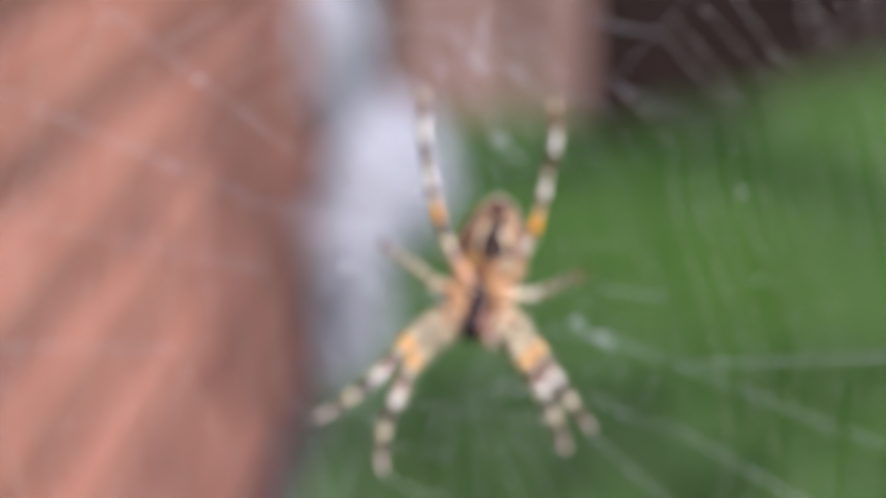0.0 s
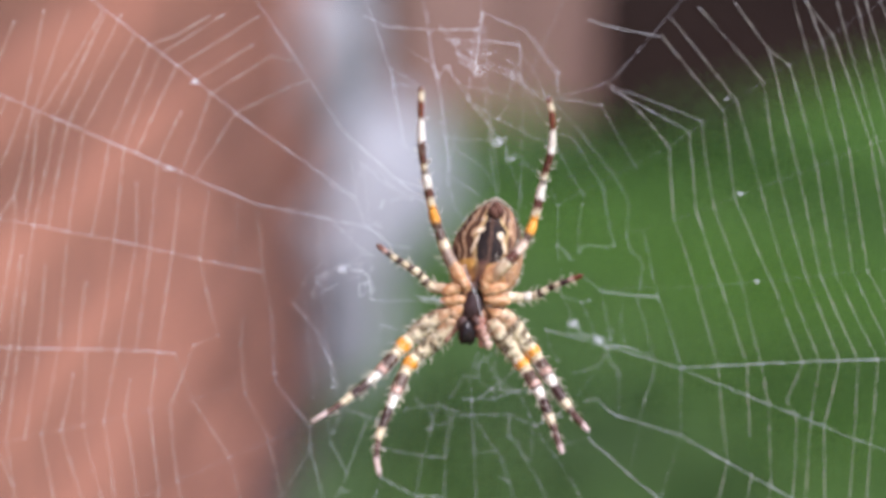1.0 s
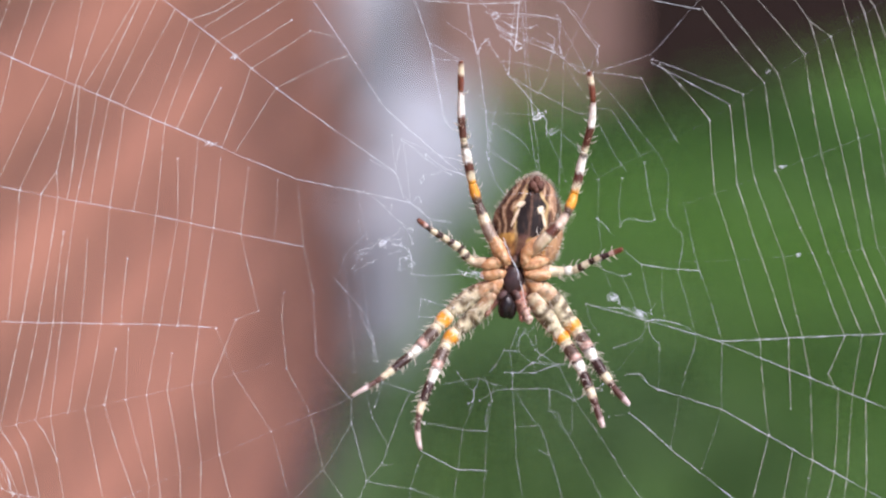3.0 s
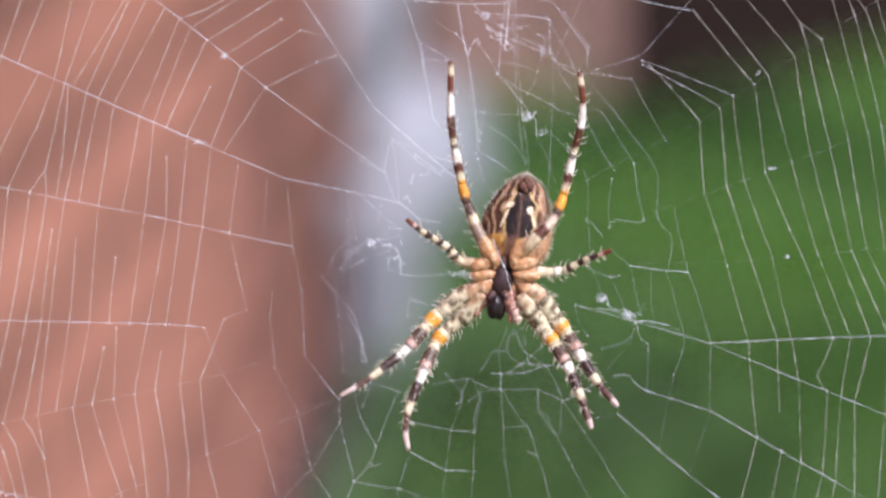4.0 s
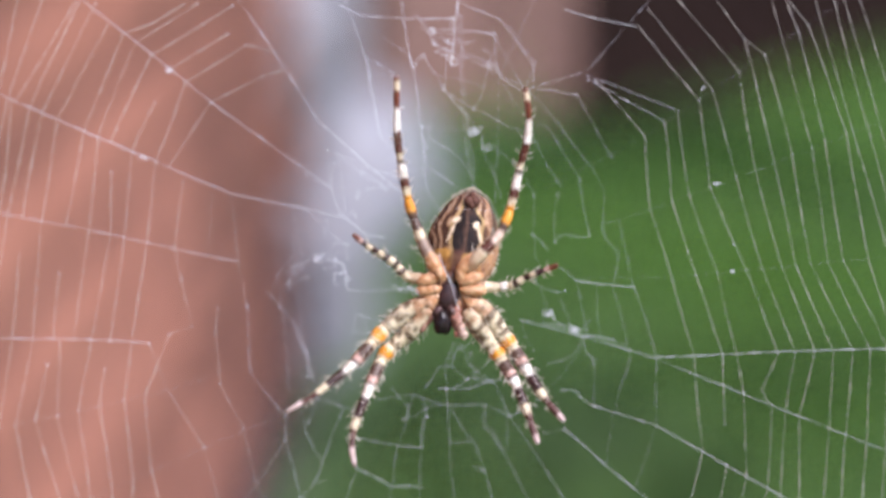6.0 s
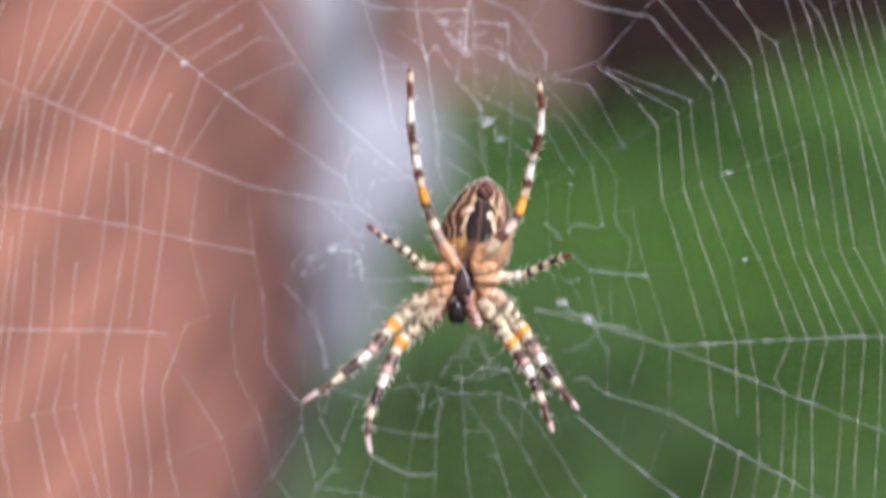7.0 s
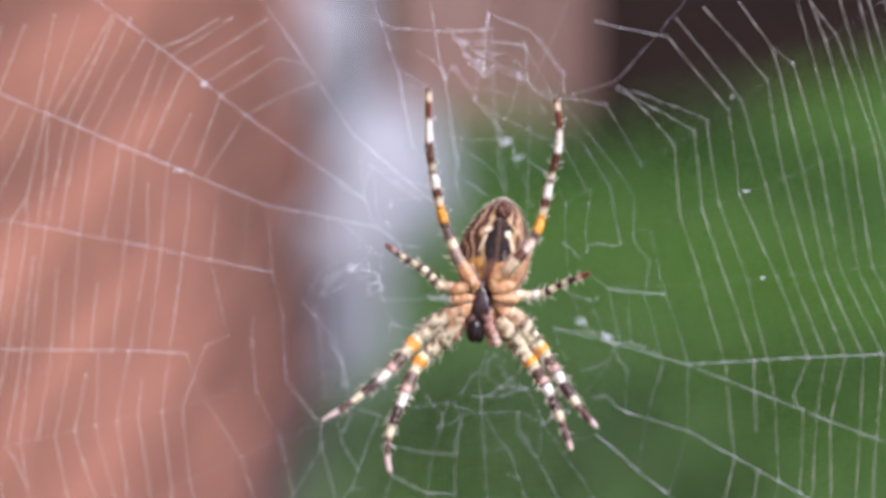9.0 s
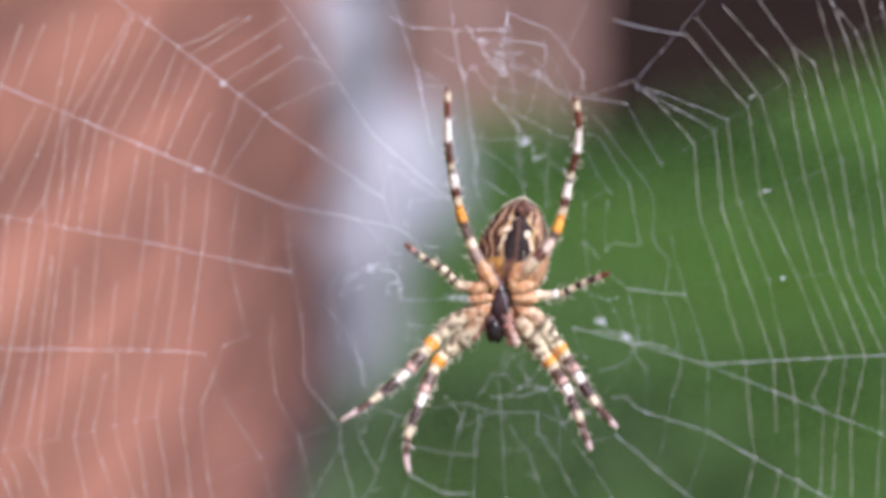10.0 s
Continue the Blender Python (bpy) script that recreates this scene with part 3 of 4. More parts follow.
# the spiral over the lawn, from the hub outwards
turn((1178, 92), (1215, 130), (1268, 192), (1277, 320), (1318, 447), on(ARM, 1357), on(HIP, 1359), on(SHIN, 1373), (1340, 882), (1330, 912))
turn((1303, 165), on(BROW, 1316), (1345, 395), on(EAR, 1360), (1393, 535), on(ARM, 1408), on(HIP, 1409), (1412, 702))
turn(on(SHIN, 1416), (1398, 870), (1392, 910))
turn((1326, 146), on(BROW, 1347), on(EAR, 1398), on(ARM, 1433), on(HIP, 1446), on(SHIN, 1451), (1435, 882), (1430, 910))
turn((1253, -8), on(CROWN, 1364), on(BROW, 1384), (1428, 382), on(EAR, 1450), (1482, 510), on(ARM, 1507), (1478, 640), (1489, 662))
turn(on(HIP, 1496), on(SHIN, 1489), (1478, 860), (1472, 910))
turn((1272, -36), on(CROWN, 1388), on(BROW, 1431), on(EAR, 1478), on(ARM, 1538), on(HIP, 1521), on(SHIN, 1512), (1503, 882), (1500, 910))
turn((1322, -56), on(CROWN, 1436), on(BROW, 1465), on(EAR, 1513), on(ARM, 1573), on(HIP, 1545), on(SHIN, 1546), (1538, 882), (1536, 910))
turn((1386, -66), (1445, 16), on(CROWN, 1458), on(BROW, 1499), on(EAR, 1538), on(ARM, 1606), on(HIP, 1599), on(SHIN, 1587), (1578, 905))
turn((1445, 16), on(CROWN, 1482), on(BROW, 1531), on(EAR, 1565), on(ARM, 1641), on(HIP, 1628), on(SHIN, 1620), (1614, 905))
turn((1488, -80), on(CROWN, 1515), on(BROW, 1566), on(EAR, 1596), on(ARM, 1672), on(HIP, 1666), on(SHIN, 1655), (1648, 905))
turn((1510, -80), on(CROWN, 1542), on(BROW, 1590), on(EAR, 1623), on(ARM, 1704), on(HIP, 1700), on(SHIN, 1690))
turn((1512, -70), on(CROWN, 1560), on(BROW, 1628), on(EAR, 1668), (1735, 600))
turn((1564, -85), (1611, 78), (1661, 248), (1700, 380))
turn((1598, -90), (1666, 168), (1710, 330))
turn((1614, -90), (1674, 113), (1720, 270))
turn((1640, -90), (1680, 30), (1720, 150))


def tuft(x, y, w, h, seed, loops=5, thick=0.09):
    """A curl of loose silk, brighter where it bunches."""
    rng = random.Random(seed)
    runs = []
    for _ in range(max(2, loops // 2)):
        p = Vector((x + rng.uniform(-0.5, 0.5) * w, 0, y + rng.uniform(-0.5, 0.5) * h))
        ang = rng.choice((0.0, math.pi)) + rng.gauss(0, 0.35) if w > 2 * h else rng.uniform(0, math.tau)
        pts = []
        for _ in range(rng.randint(9, 22)):
            pts.append(u(p.x, p.z, rng.uniform(-0.15, 0.15)))
            step = 0.055 * math.hypot(w, h) * rng.uniform(0.6, 1.4)
            p += Vector((math.cos(ang) * step, 0, math.sin(ang) * step))
            ang += rng.gauss(0, 0.22 if w > 2 * h else 0.42)
            if abs(p.x - x) > w * 0.5 or abs(p.z - y) > h * 0.5:
                ang = 0.5 * ang + 0.5 * math.atan2(y - p.z, x - p.x)
        runs.append((pts, 0.75 * thick * rng.uniform(0.6, 1.3)))
    for _ in range(loops + 2):
        blob(u(x + rng.gauss(0, 0.2) * w, y + rng.gauss(0, 0.2) * h, rng.uniform(-0.1, 0.1)), rng.uniform(0.03, 0.09) * MM, *BEADS)
    silk("silk_tuft", runs, web, "bunched white loose silk", M_GLUE)


def line(*pts, thick=0.027, bright=False):
    nodes = [u(*p) for p in pts]
    full = []
    for a, b in zip(nodes, nodes[1:]):
        s = sagged(a, b, web_rng.uniform(-0.05, 0.05), max(4, int((b - a).length / MM * 4)), 0.010)
        full += s if not full else s[1:]
    for p in nodes:
        if web_rng.random() < 0.7:
            blob(p, web_rng.uniform(0.03, 0.07) * MM, *BEADS)
    silk("loose_thread", [(full, thick)], web, "", M_GLUE if bright else None)


def curl(*pts, thick=0.027, bright=False):
    """A loose thread that runs smoothly through its points, with a drop of glue where it ends."""
    path = smooth_path([u(*p) for p in pts], 8)
    path = [p + Vector((web_rng.gauss(0, 0.006), 0, web_rng.gauss(0, 0.006))) * MM for p in path]
    for p in (path[0], path[-1]):
        if web_rng.random() < 0.6:
            blob(p, web_rng.uniform(0.035, 0.075) * MM, *BEADS)
    silk("loose_thread", [(path, thick)], web, "", M_GLUE if bright else None)


tuft(966, 186, 24, 14, 31, 14, 0.045)
tuft(990, 212, 24, 22, 32, 4, 0.031)
tuft(690, 412, 24, 16, 33, 7, 0.042)
tuft(730, 438, 30, 40, 47, 5, 0.044)
tuft(1098, 507, 16, 12, 34, 16, 0.022)
tuft(1146, 536, 22, 14, 35, 14, 0.024)
tuft(425, 83, 12, 12, 41, 6, 0.037)
tuft(380, 236, 30, 8, 42, 6, 0.031)
tuft(845, 465, 36, 8, 43, 6, 0.031)
tuft(1370, 106, 12, 10, 44, 4, 0.031)
tuft(1396, 274, 12, 6, 45, 4, 0.031)
tuft(1425, 430, 10, 6, 46, 4, 0.031)
line((1165, 85), (1240, 112), (1328, 146), thick=0.028)
line((1166, 92), (1235, 128), (1303, 165), thick=0.028)
line((1057, 108), (1110, 112), (1146, 118), thick=0.030)
line((636, 683), (635, 730), (662, 828))
line((740, 845), (660, 832), thick=0.030)
line((740, 845), (818, 874), thick=0.030)
line((757, 778), (824, 812), (876, 814), thick=0.030, bright=True)
line((765, 728), (832, 741), (872, 744))
line((800, 660), (860, 650), (915, 670), (985, 668), (1030, 688), (1080, 660), thick=0.026)
line((905, 640), (960, 640), (1000, 625), (1040, 630), thick=0.026)
line((668, 265), (712, 287), thick=0.026)
line((765, 255), (800, 280), (835, 292), thick=0.030)
line((566, 495), (572, 610), (635, 690))
line((600, 470), (660, 540), (672, 575), (680, 620))
line((0, 780), (20, 800), (35, 855), (100, 868), (240, 905), thick=0.040)
line((722, 226), (710, 290))
line((740, 340), (770, 366), (800, 372))
line((757, 510), (815, 525))
line((752, 541), (800, 545))
line((757, 510), (752, 541))
line((740, 465), (765, 469), (830, 465))
line((706, 414), (735, 420), (742, 450), (740, 465), thick=0.030, bright=True)
line((860, 650), (850, 675), (848, 692))
line((872, 250), (886, 300), (905, 325), (950, 323), (1000, 327), thick=0.019)
line((934, -45), (929, -15), (922, 68), thick=0.048, bright=True)
line((934, -45), (1009, -15), (1069, 68), (1069, 98), thick=0.032, bright=True)
line((724, -37), (764, -18), (844, -13), (929, -15), thick=0.041, bright=True)
line((1124, -33), (1179, -18), (1249, -5), thick=0.041, bright=True)
line((800, 20), (835, 40), (850, 55), thick=0.021)
line((930, 560), (915, 600), (920, 640), thick=0.017)
line((960, 575), (968, 620), (1000, 625), thick=0.017)
line((918, 640), (925, 735), (927, 795), (935, 845), (946, 905), thick=0.019)
line((922, 668), (955, 722), (968, 734), (985, 785), (1000, 832), (1020, 905), thick=0.019)
line((985, 668), (988, 708), (1015, 745), (1040, 790), (1078, 862), (1098, 920), thick=0.019)
line((1000, 625), (1030, 688), (1068, 742), (1118, 822), (1190, 915), thick=0.020)
line((885, 668), (875, 740), (872, 800), (868, 870), (866, 920), thick=0.017)
line((850, 690), (832, 741), (823, 812), (814, 890), (808, 930), thick=0.017)
line((762, 782), (752, 805), (740, 845), (728, 915), thick=0.019)
line((740, 672), (713, 735), (700, 770), (690, 800), (662, 832), (630, 905), thick=0.022)
line((660, 665), (672, 720), (700, 770), thick=0.022)
line((688, 658), (740, 674), (756, 676), thick=0.024)
line((680, 612), (690, 660), (676, 700), thick=0.020)
line((925, 735), (966, 733), thick=0.020)
line((968, 778), (985, 785), thick=0.025)
line((690, 805), (708, 802), thick=0.025)
line((880, 690), (872, 730), (876, 745), thick=0.024)
line((905, 600), (930, 602), (932, 575), (958, 560), thick=0.020)
line((880, 640), (905, 600), thick=0.020)
line((870, 648), (884, 690), thick=0.020)
line((920, 642), (918, 668), thick=0.028)
line((960, 640), (955, 622), (995, 590), (1005, 560), thick=0.020)
line((930, 640), (955, 622), (1000, 628), thick=0.024)
line((940, 560), (960, 600), (1000, 628), thick=0.019)
line((1030, 688), (1078, 670), thick=0.024)
line((635, 435), (660, 430), (680, 410), thick=0.024)
line((640, 460), (672, 445), thick=0.024)
line((700, 430), (720, 425), thick=0.024)
line((610, 470), (625, 430), (655, 400), thick=0.017)
line((650, 540), (672, 578), (674, 620), thick=0.024)
line((720, 226), (775, 250), (838, 268), thick=0.025)
line((722, 228), (765, 262), (810, 290), thick=0.024)
line((712, 288), (705, 220), thick=0.017)
line((728, 335), (715, 295), thick=0.017)
line((755, 300), (762, 290), thick=0.031)
line((776, 290), (790, 286), thick=0.024)
line((776, 90), (778, 120), thick=0.021)
line((790, 150), (800, 195), (815, 215), thick=0.017)
line((646, 372), (652, 440), (668, 578), thick=0.012)
line((735, 452), (790, 558), thick=0.011)
line((620, 440), (632, 540), (640, 640), thick=0.012)
line((705, 345), (700, 378), thick=0.014)
line((840, 455), (852, 463), (865, 468), thick=0.031)
line((845, 470), (866, 472), thick=0.025)
line((688, 408), (700, 405), (715, 415), (722, 412), thick=0.031)
line((640, 440), (655, 428), (668, 430), thick=0.022)
# torn hub threads over the rear legs
curl((775, 58), (800, 72), (826, 88), thick=0.019)
curl((775, 85), (800, 87), (826, 90), thick=0.024)
curl((774, 58), (776, 90), (782, 120), thick=0.017)
curl((880, 8), (886, 2), (893, 7), (887, 14), (881, 9), (890, 3), thick=0.035, bright=True)
curl((860, -20), (886, 3), (945, 5), (1000, 13), thick=0.025, bright=True)
curl((889, 13), (933, 37), (987, 64), thick=0.021)
curl((987, 64), (1014, 88), (1054, 104), thick=0.022)
curl((889, 24), (940, 50), (980, 56), (1008, 78), thick=0.017)
curl((922, -20), (921, 0), (916, 37), (911, 111), thick=0.029, bright=True)
curl((896, 44), (912, 52), (922, 64), (933, 66), thick=0.037, bright=True)
curl((884, 14), (895, 30), (905, 38), (925, 42), thick=0.024, bright=True)
curl((892, 30), (901, 40), (915, 46), (928, 58), thick=0.022, bright=True)
curl((903, 18), (914, 24), (932, 22), (950, 30), thick=0.022, bright=True)
curl((997, 7), (1000, 40), (990, 67), (977, 121), (963, 145), thick=0.022)
curl((985, 60), (989, 72), (1000, 62), (1003, 74), thick=0.025, bright=True)
curl((940, -20), (944, 60), (953, 182), thick=0.020)
curl((836, -40), (839, 0), (845, 37), (857, 74), thick=0.022)
curl((846, 52), (851, 58), (852, 68), (856, 76), (860, 66), thick=0.038, bright=True)
curl((862, 60), (870, 53), (876, 56), (881, 66), (892, 80), thick=0.024, bright=True)
curl((857, 74), (866, 150), (879, 229), thick=0.019)
curl((892, 80), (902, 96), (909, 111), thick=0.022)
curl((909, 111), (940, 145), (967, 180), thick=0.026, bright=True)
curl((909, 111), (935, 128), (963, 145), thick=0.022)
curl((902, 88), (930, 91), (952, 96), (980, 106), thick=0.014)
curl((967, 145), (1000, 162), (1024, 176), (1054, 183), thick=0.022)
curl((972, 186), (979, 195), (978, 207), (984, 216), (994, 216), (1001, 208), thick=0.031, bright=True)
curl((1004, 215), (1030, 238), (1054, 259), thick=0.015)
curl((872, 178), (905, 182), (933, 182), (955, 184), thick=0.014)
curl((879, 195), (933, 229), (963, 269), thick=0.019)
curl((879, 249), (905, 264), (933, 283), thick=0.022)
curl((898, 140), (886, 180), (879, 229), (876, 262), thick=0.014)
curl((953, 182), (962, 235), (966, 283), thick=0.019)
curl((978, 216), (1000, 262), (1012, 300), thick=0.012)
curl((860, 150), (868, 190), (880, 215), thick=0.012)
curl((1027, 0), (1050, 32), (1071, 61), thick=0.019)
curl((1071, 61), (1063, 84), (1054, 104), thick=0.012)
curl((1056, 106), (1108, 165), (1152, 222), (1177, 252), thick=0.017)
curl((1074, 172), (1095, 178), (1122, 220), (1152, 268), thick=0.017)
curl((1060, 180), (1078, 212), (1095, 246), (1118, 281), thick=0.017)
curl((1146, 118), (1172, 165), (1211, 232), thick=0.017)
curl((1046, 196), (1060, 180), (1058, 168), (1074, 172), thick=0.020)
curl((708, 415), (720, 415), (734, 424), (740, 438), (740, 453), thick=0.042, bright=True)
curl((683, 414), (686, 407), (692, 409), (689, 415), (684, 411), thick=0.041, bright=True)
curl((687, 411), (665, 414), (646, 440), (637, 478), thick=0.015)
curl((692, 409), (704, 404), (716, 405), (728, 400), thick=0.024, bright=True)
curl((820, 458), (834, 464), (850, 466), (864, 472), thick=0.035, bright=True)
curl((1003, 15), (1002, 50), (1006, 76), (1022, 97), (1045, 110), thick=0.021, bright=True)
curl((1006, 78), (1022, 110), (1040, 140), thick=0.019)
curl((1000, 20), (1025, 60), (1050, 108), thick=0.017)
curl((870, 2), (905, 12), (960, 8), (1000, 14), thick=0.025, bright=True)
curl((890, 30), (930, 48), (985, 70), thick=0.021, bright=True)
curl((915, 28), (940, 30), (962, 25), thick=0.021, bright=True)
curl((905, 52), (920, 50), (935, 62), (925, 70), thick=0.031, bright=True)
curl((980, 40), (992, 48), (988, 66), (996, 80), thick=0.025, bright=True)
curl((868, 55), (872, 48), (878, 54), (874, 62), thick=0.031, bright=True)
# torn inner threads before the stones
line((656, 320), (690, 345), (716, 370), thick=0.021)
line((646, 320), (652, 360), (662, 404), thick=0.017)
line((712, 287), (728, 330), (737, 340), thick=0.019)
line((724, 230), (732, 285), (737, 338), thick=0.017)
line((737, 340), (750, 348), (770, 368), (785, 372), (808, 374), thick=0.024)
curl((716, 372), (727, 378), (728, 386), (742, 386), (740, 393), thick=0.025, bright=True)
curl((735, 396), (741, 405), (742, 412), thick=0.024, bright=True)
curl((640, 430), (650, 424), (664, 421), thick=0.024, bright=True)
curl((662, 448), (672, 443), (681, 440), thick=0.024, bright=True)
curl((632, 460), (636, 456), (640, 450), thick=0.028, bright=True)
curl((683, 417), (690, 405), (702, 400), (715, 394), (720, 384), thick=0.022)
curl((745, 335), (752, 328), (756, 338), thick=0.024, bright=True)
curl((757, 305), (762, 298), (760, 292), thick=0.024, bright=True)
# torn inner threads below the head
curl((822, 640), (835, 657), (850, 672), (851, 688), (842, 694), thick=0.021, bright=True)
curl((920, 668), (890, 672), (862, 690), thick=0.019)
curl((985, 668), (984, 706), (1000, 712), (1012, 742), (1024, 742), (1026, 690), thick=0.019)
curl((940, 565), (928, 590), (935, 608), (955, 624), thick=0.017)
# torn inner threads over the lawn
curl((1152, 268), (1158, 310), (1165, 345), (1170, 368), thick=0.022)
curl((1170, 368), (1163, 371), (1150, 371), (1125, 367), (1112, 374), (1109, 381), thick=0.024, bright=True)
curl((1177, 252), (1185, 268), (1193, 284), (1195, 300), (1194, 325), (1192, 352), thick=0.015)
curl((1192, 352), (1200, 375), (1217, 392), (1221, 408), (1216, 440), (1212, 457), thick=0.022)
curl((1071, 298), (1071, 365), (1074, 400), (1077, 432), thick=0.014)
curl((1058, 270), (1071, 298), thick=0.014)
curl((1068, 367), (1078, 374), (1097, 396), thick=0.021, bright=True)
curl((1113, 295), (1107, 345), (1110, 380), thick=0.014)
curl((1223, 343), (1235, 400), (1249, 459), thick=0.019)
curl((1117, 424), (1147, 448), thick=0.021, bright=True)
curl((1147, 448), (1190, 454), (1249, 459), thick=0.043, bright=True)
curl((1147, 448), (1158, 500), (1165, 535), thick=0.015)
curl((1184, 455), (1184, 505), (1188, 540), thick=0.010)
curl((1210, 457), (1224, 500), (1236, 545), (1245, 575), thick=0.017)
curl((1249, 459), (1266, 502), (1290, 583), thick=0.020)
curl((1073, 443), (1080, 457), (1112, 468), (1127, 465), thick=0.022)
curl((1080, 457), (1097, 497), (1102, 505), thick=0.012)
curl((1112, 468), (1128, 502), (1140, 530), thick=0.012)
curl((1050, 518), (1056, 545), (1064, 560), (1072, 572), thick=0.011)
curl((1089, 513), (1088, 502), (1097, 499), (1106, 506), (1107, 516), thick=0.028, bright=True)
curl((1106, 508), (1112, 522), (1126, 526), (1138, 528), thick=0.028, bright=True)
curl((1086, 524), (1112, 526), (1140, 536), (1158, 548), thick=0.031, bright=True)
curl((1135, 524), (1142, 529), (1140, 538), (1148, 545), (1158, 541), (1152, 534), (1145, 540), thick=0.031, bright=True)
curl((1152, 552), (1165, 546), (1188, 547), (1213, 553), thick=0.041, bright=True)
curl((1160, 550), (1163, 570), (1172, 582), (1180, 588), (1178, 597), thick=0.024, bright=True)
curl((1162, 532), (1172, 516), thick=0.015)
curl((1156, 556), (1148, 574), (1126, 587), (1098, 595), thick=0.020)
curl((1152, 578), (1128, 606), (1105, 635), thick=0.009)
curl((1180, 598), (1179, 640), (1178, 670), thick=0.011)
curl((1213, 553), (1233, 562), (1242, 578), (1240, 598), (1225, 640), thick=0.019)
curl((1225, 640), (1212, 700), (1200, 770), thick=0.009)
curl((1290, 585), (1289, 640), (1289, 704), thick=0.017)
curl((1289, 705), (1275, 750), (1255, 808), thick=0.011)
curl((1118, 645), (1125, 642), (1145, 642), (1158, 657), (1175, 668), thick=0.028, bright=True)
curl((1126, 697), (1127, 711), thick=0.019)
curl((1090, 718), (1110, 714), (1127, 711), thick=0.012)
verts, faces = BEADS
tagged(mesh_object("glue", verts, faces, M_GLUE, web), kind="stuff")

# threads by which the web hangs from the wall and is tied down to the lawn
inv = web_pose().inverted()
anchors = []
for node, goal in (((157.2, 49.16), (-0.425, 0.25, 1.2)), ((170.9, 45.9), (-0.425, 0.24, 0.98)), ((185.2, 45.51), (-0.425, 0.24, 0.85)),
                   ((142.5, 39.07), (-0.415, 0.32, 1.32)), ((329.1, 42.69), (0.32, 0.22, 0.0)), ((21.0, 39.26), (0.55, 0.2, 0.0)),
                   ((88.5, 24.51), (-0.405, 0.42, 1.40)), ((35.6, 41.34), (-0.395, 0.50, 1.43)), ((274.0, 21.95), (0.05, 0.2, 0.0))):
    a, b = polar(*node), inv @ GARDEN @ Vector(goal)
    anchors.append([a + (b - a) * (i / 8) for i in range(9)])
for pts in anchors:
    silk("anchor_thread", [(pts, 0.1)], web)

# ---------------------------------------------------------------- spider
CREAM, WHITE, DARK = (0.80, 0.69, 0.48), (0.95, 0.90, 0.80), (0.055, 0.024, 0.02)
RUST, ORANGE, TAN = (0.20, 0.055, 0.025), (0.84, 0.36, 0.04), (0.50, 0.30, 0.17)
OLIVE, PINK, PALE = (0.15, 0.105, 0.06), (0.62, 0.40, 0.33), (0.62, 0.47, 0.31)
GREYBROWN = (0.13, 0.08, 0.06)

spider = new("garden_spider")
spider.matrix_world = web_pose()
tagged(spider, "brown orb-weaver spider with banded legs hanging head down in web", "spider")


def blend(a, b, t):
    t = min(max(t, 0.0), 1.0)
    return tuple(x + (y - x) * t for x, y in zip(a, b))


def pigment(ob, colours):
    layer = ob.data.color_attributes.new("pigment", "FLOAT_COLOR", "POINT")
    flat = []
    for c in colours:
        flat += [c[0], c[1], c[2], 1.0]
    layer.data.foreach_set("color", flat)


def ellipsoid(name, centre, semi, tilt, colour, parent=None, rings=28, sides=36, lump=0.0, egg=0.0, material=None, label=""):
    """centre in drawing units plus depth in mm; semi-axes in mm (across, depth, along); colour(x, y) or one colour."""
    c = u(*centre)
    ct, st = math.cos(radians(tilt)), math.sin(radians(tilt))
    verts, faces, cols = [], [], []
    for i in range(rings + 1):
        th = math.pi * i / rings
        for s in range(sides):
            ph = math.tau * s / sides
            z, rad = math.cos(th), math.sin(th)
            rad *= 1 - egg * z
            x, y = rad * math.cos(ph), rad * math.sin(ph)
            f = 1 + lump * noise.noise(Vector((x * 2.3 + centre[0], y * 2.3, z * 2.3)))
            X, Y, Z = x * semi[0] * f, y * semi[1] * f, z * semi[2] * f
            v = c + Vector((X * ct + Z * st, Y, -X * st + Z * ct)) * MM
            verts.append(v)
            if callable(colour):
                cols.append(colour(915 + v.x / MM / PX, 455 - v.z / MM / PX, y))
            else:
                w = noise.noise(v * 2600)
                cols.append(blend(colour, tuple(q * 0.55 for q in colour), 0.35 + w))
    for i in range(rings):
        for s in range(sides):
            t = (s + 1) % sides
            faces.append((i * sides + s, (i + 1) * sides + s, (i + 1) * sides + t, i * sides + t))
    ob = mesh_object(name, verts, faces, material or M_SPIDER, parent or spider, label)
    pigment(ob, cols)
    return ob


def soft(d, edge):
    """1 inside (d < 0), 0 outside, over a narrow edge."""
    return min(max(0.5 - d / edge, 0.0), 1.0)


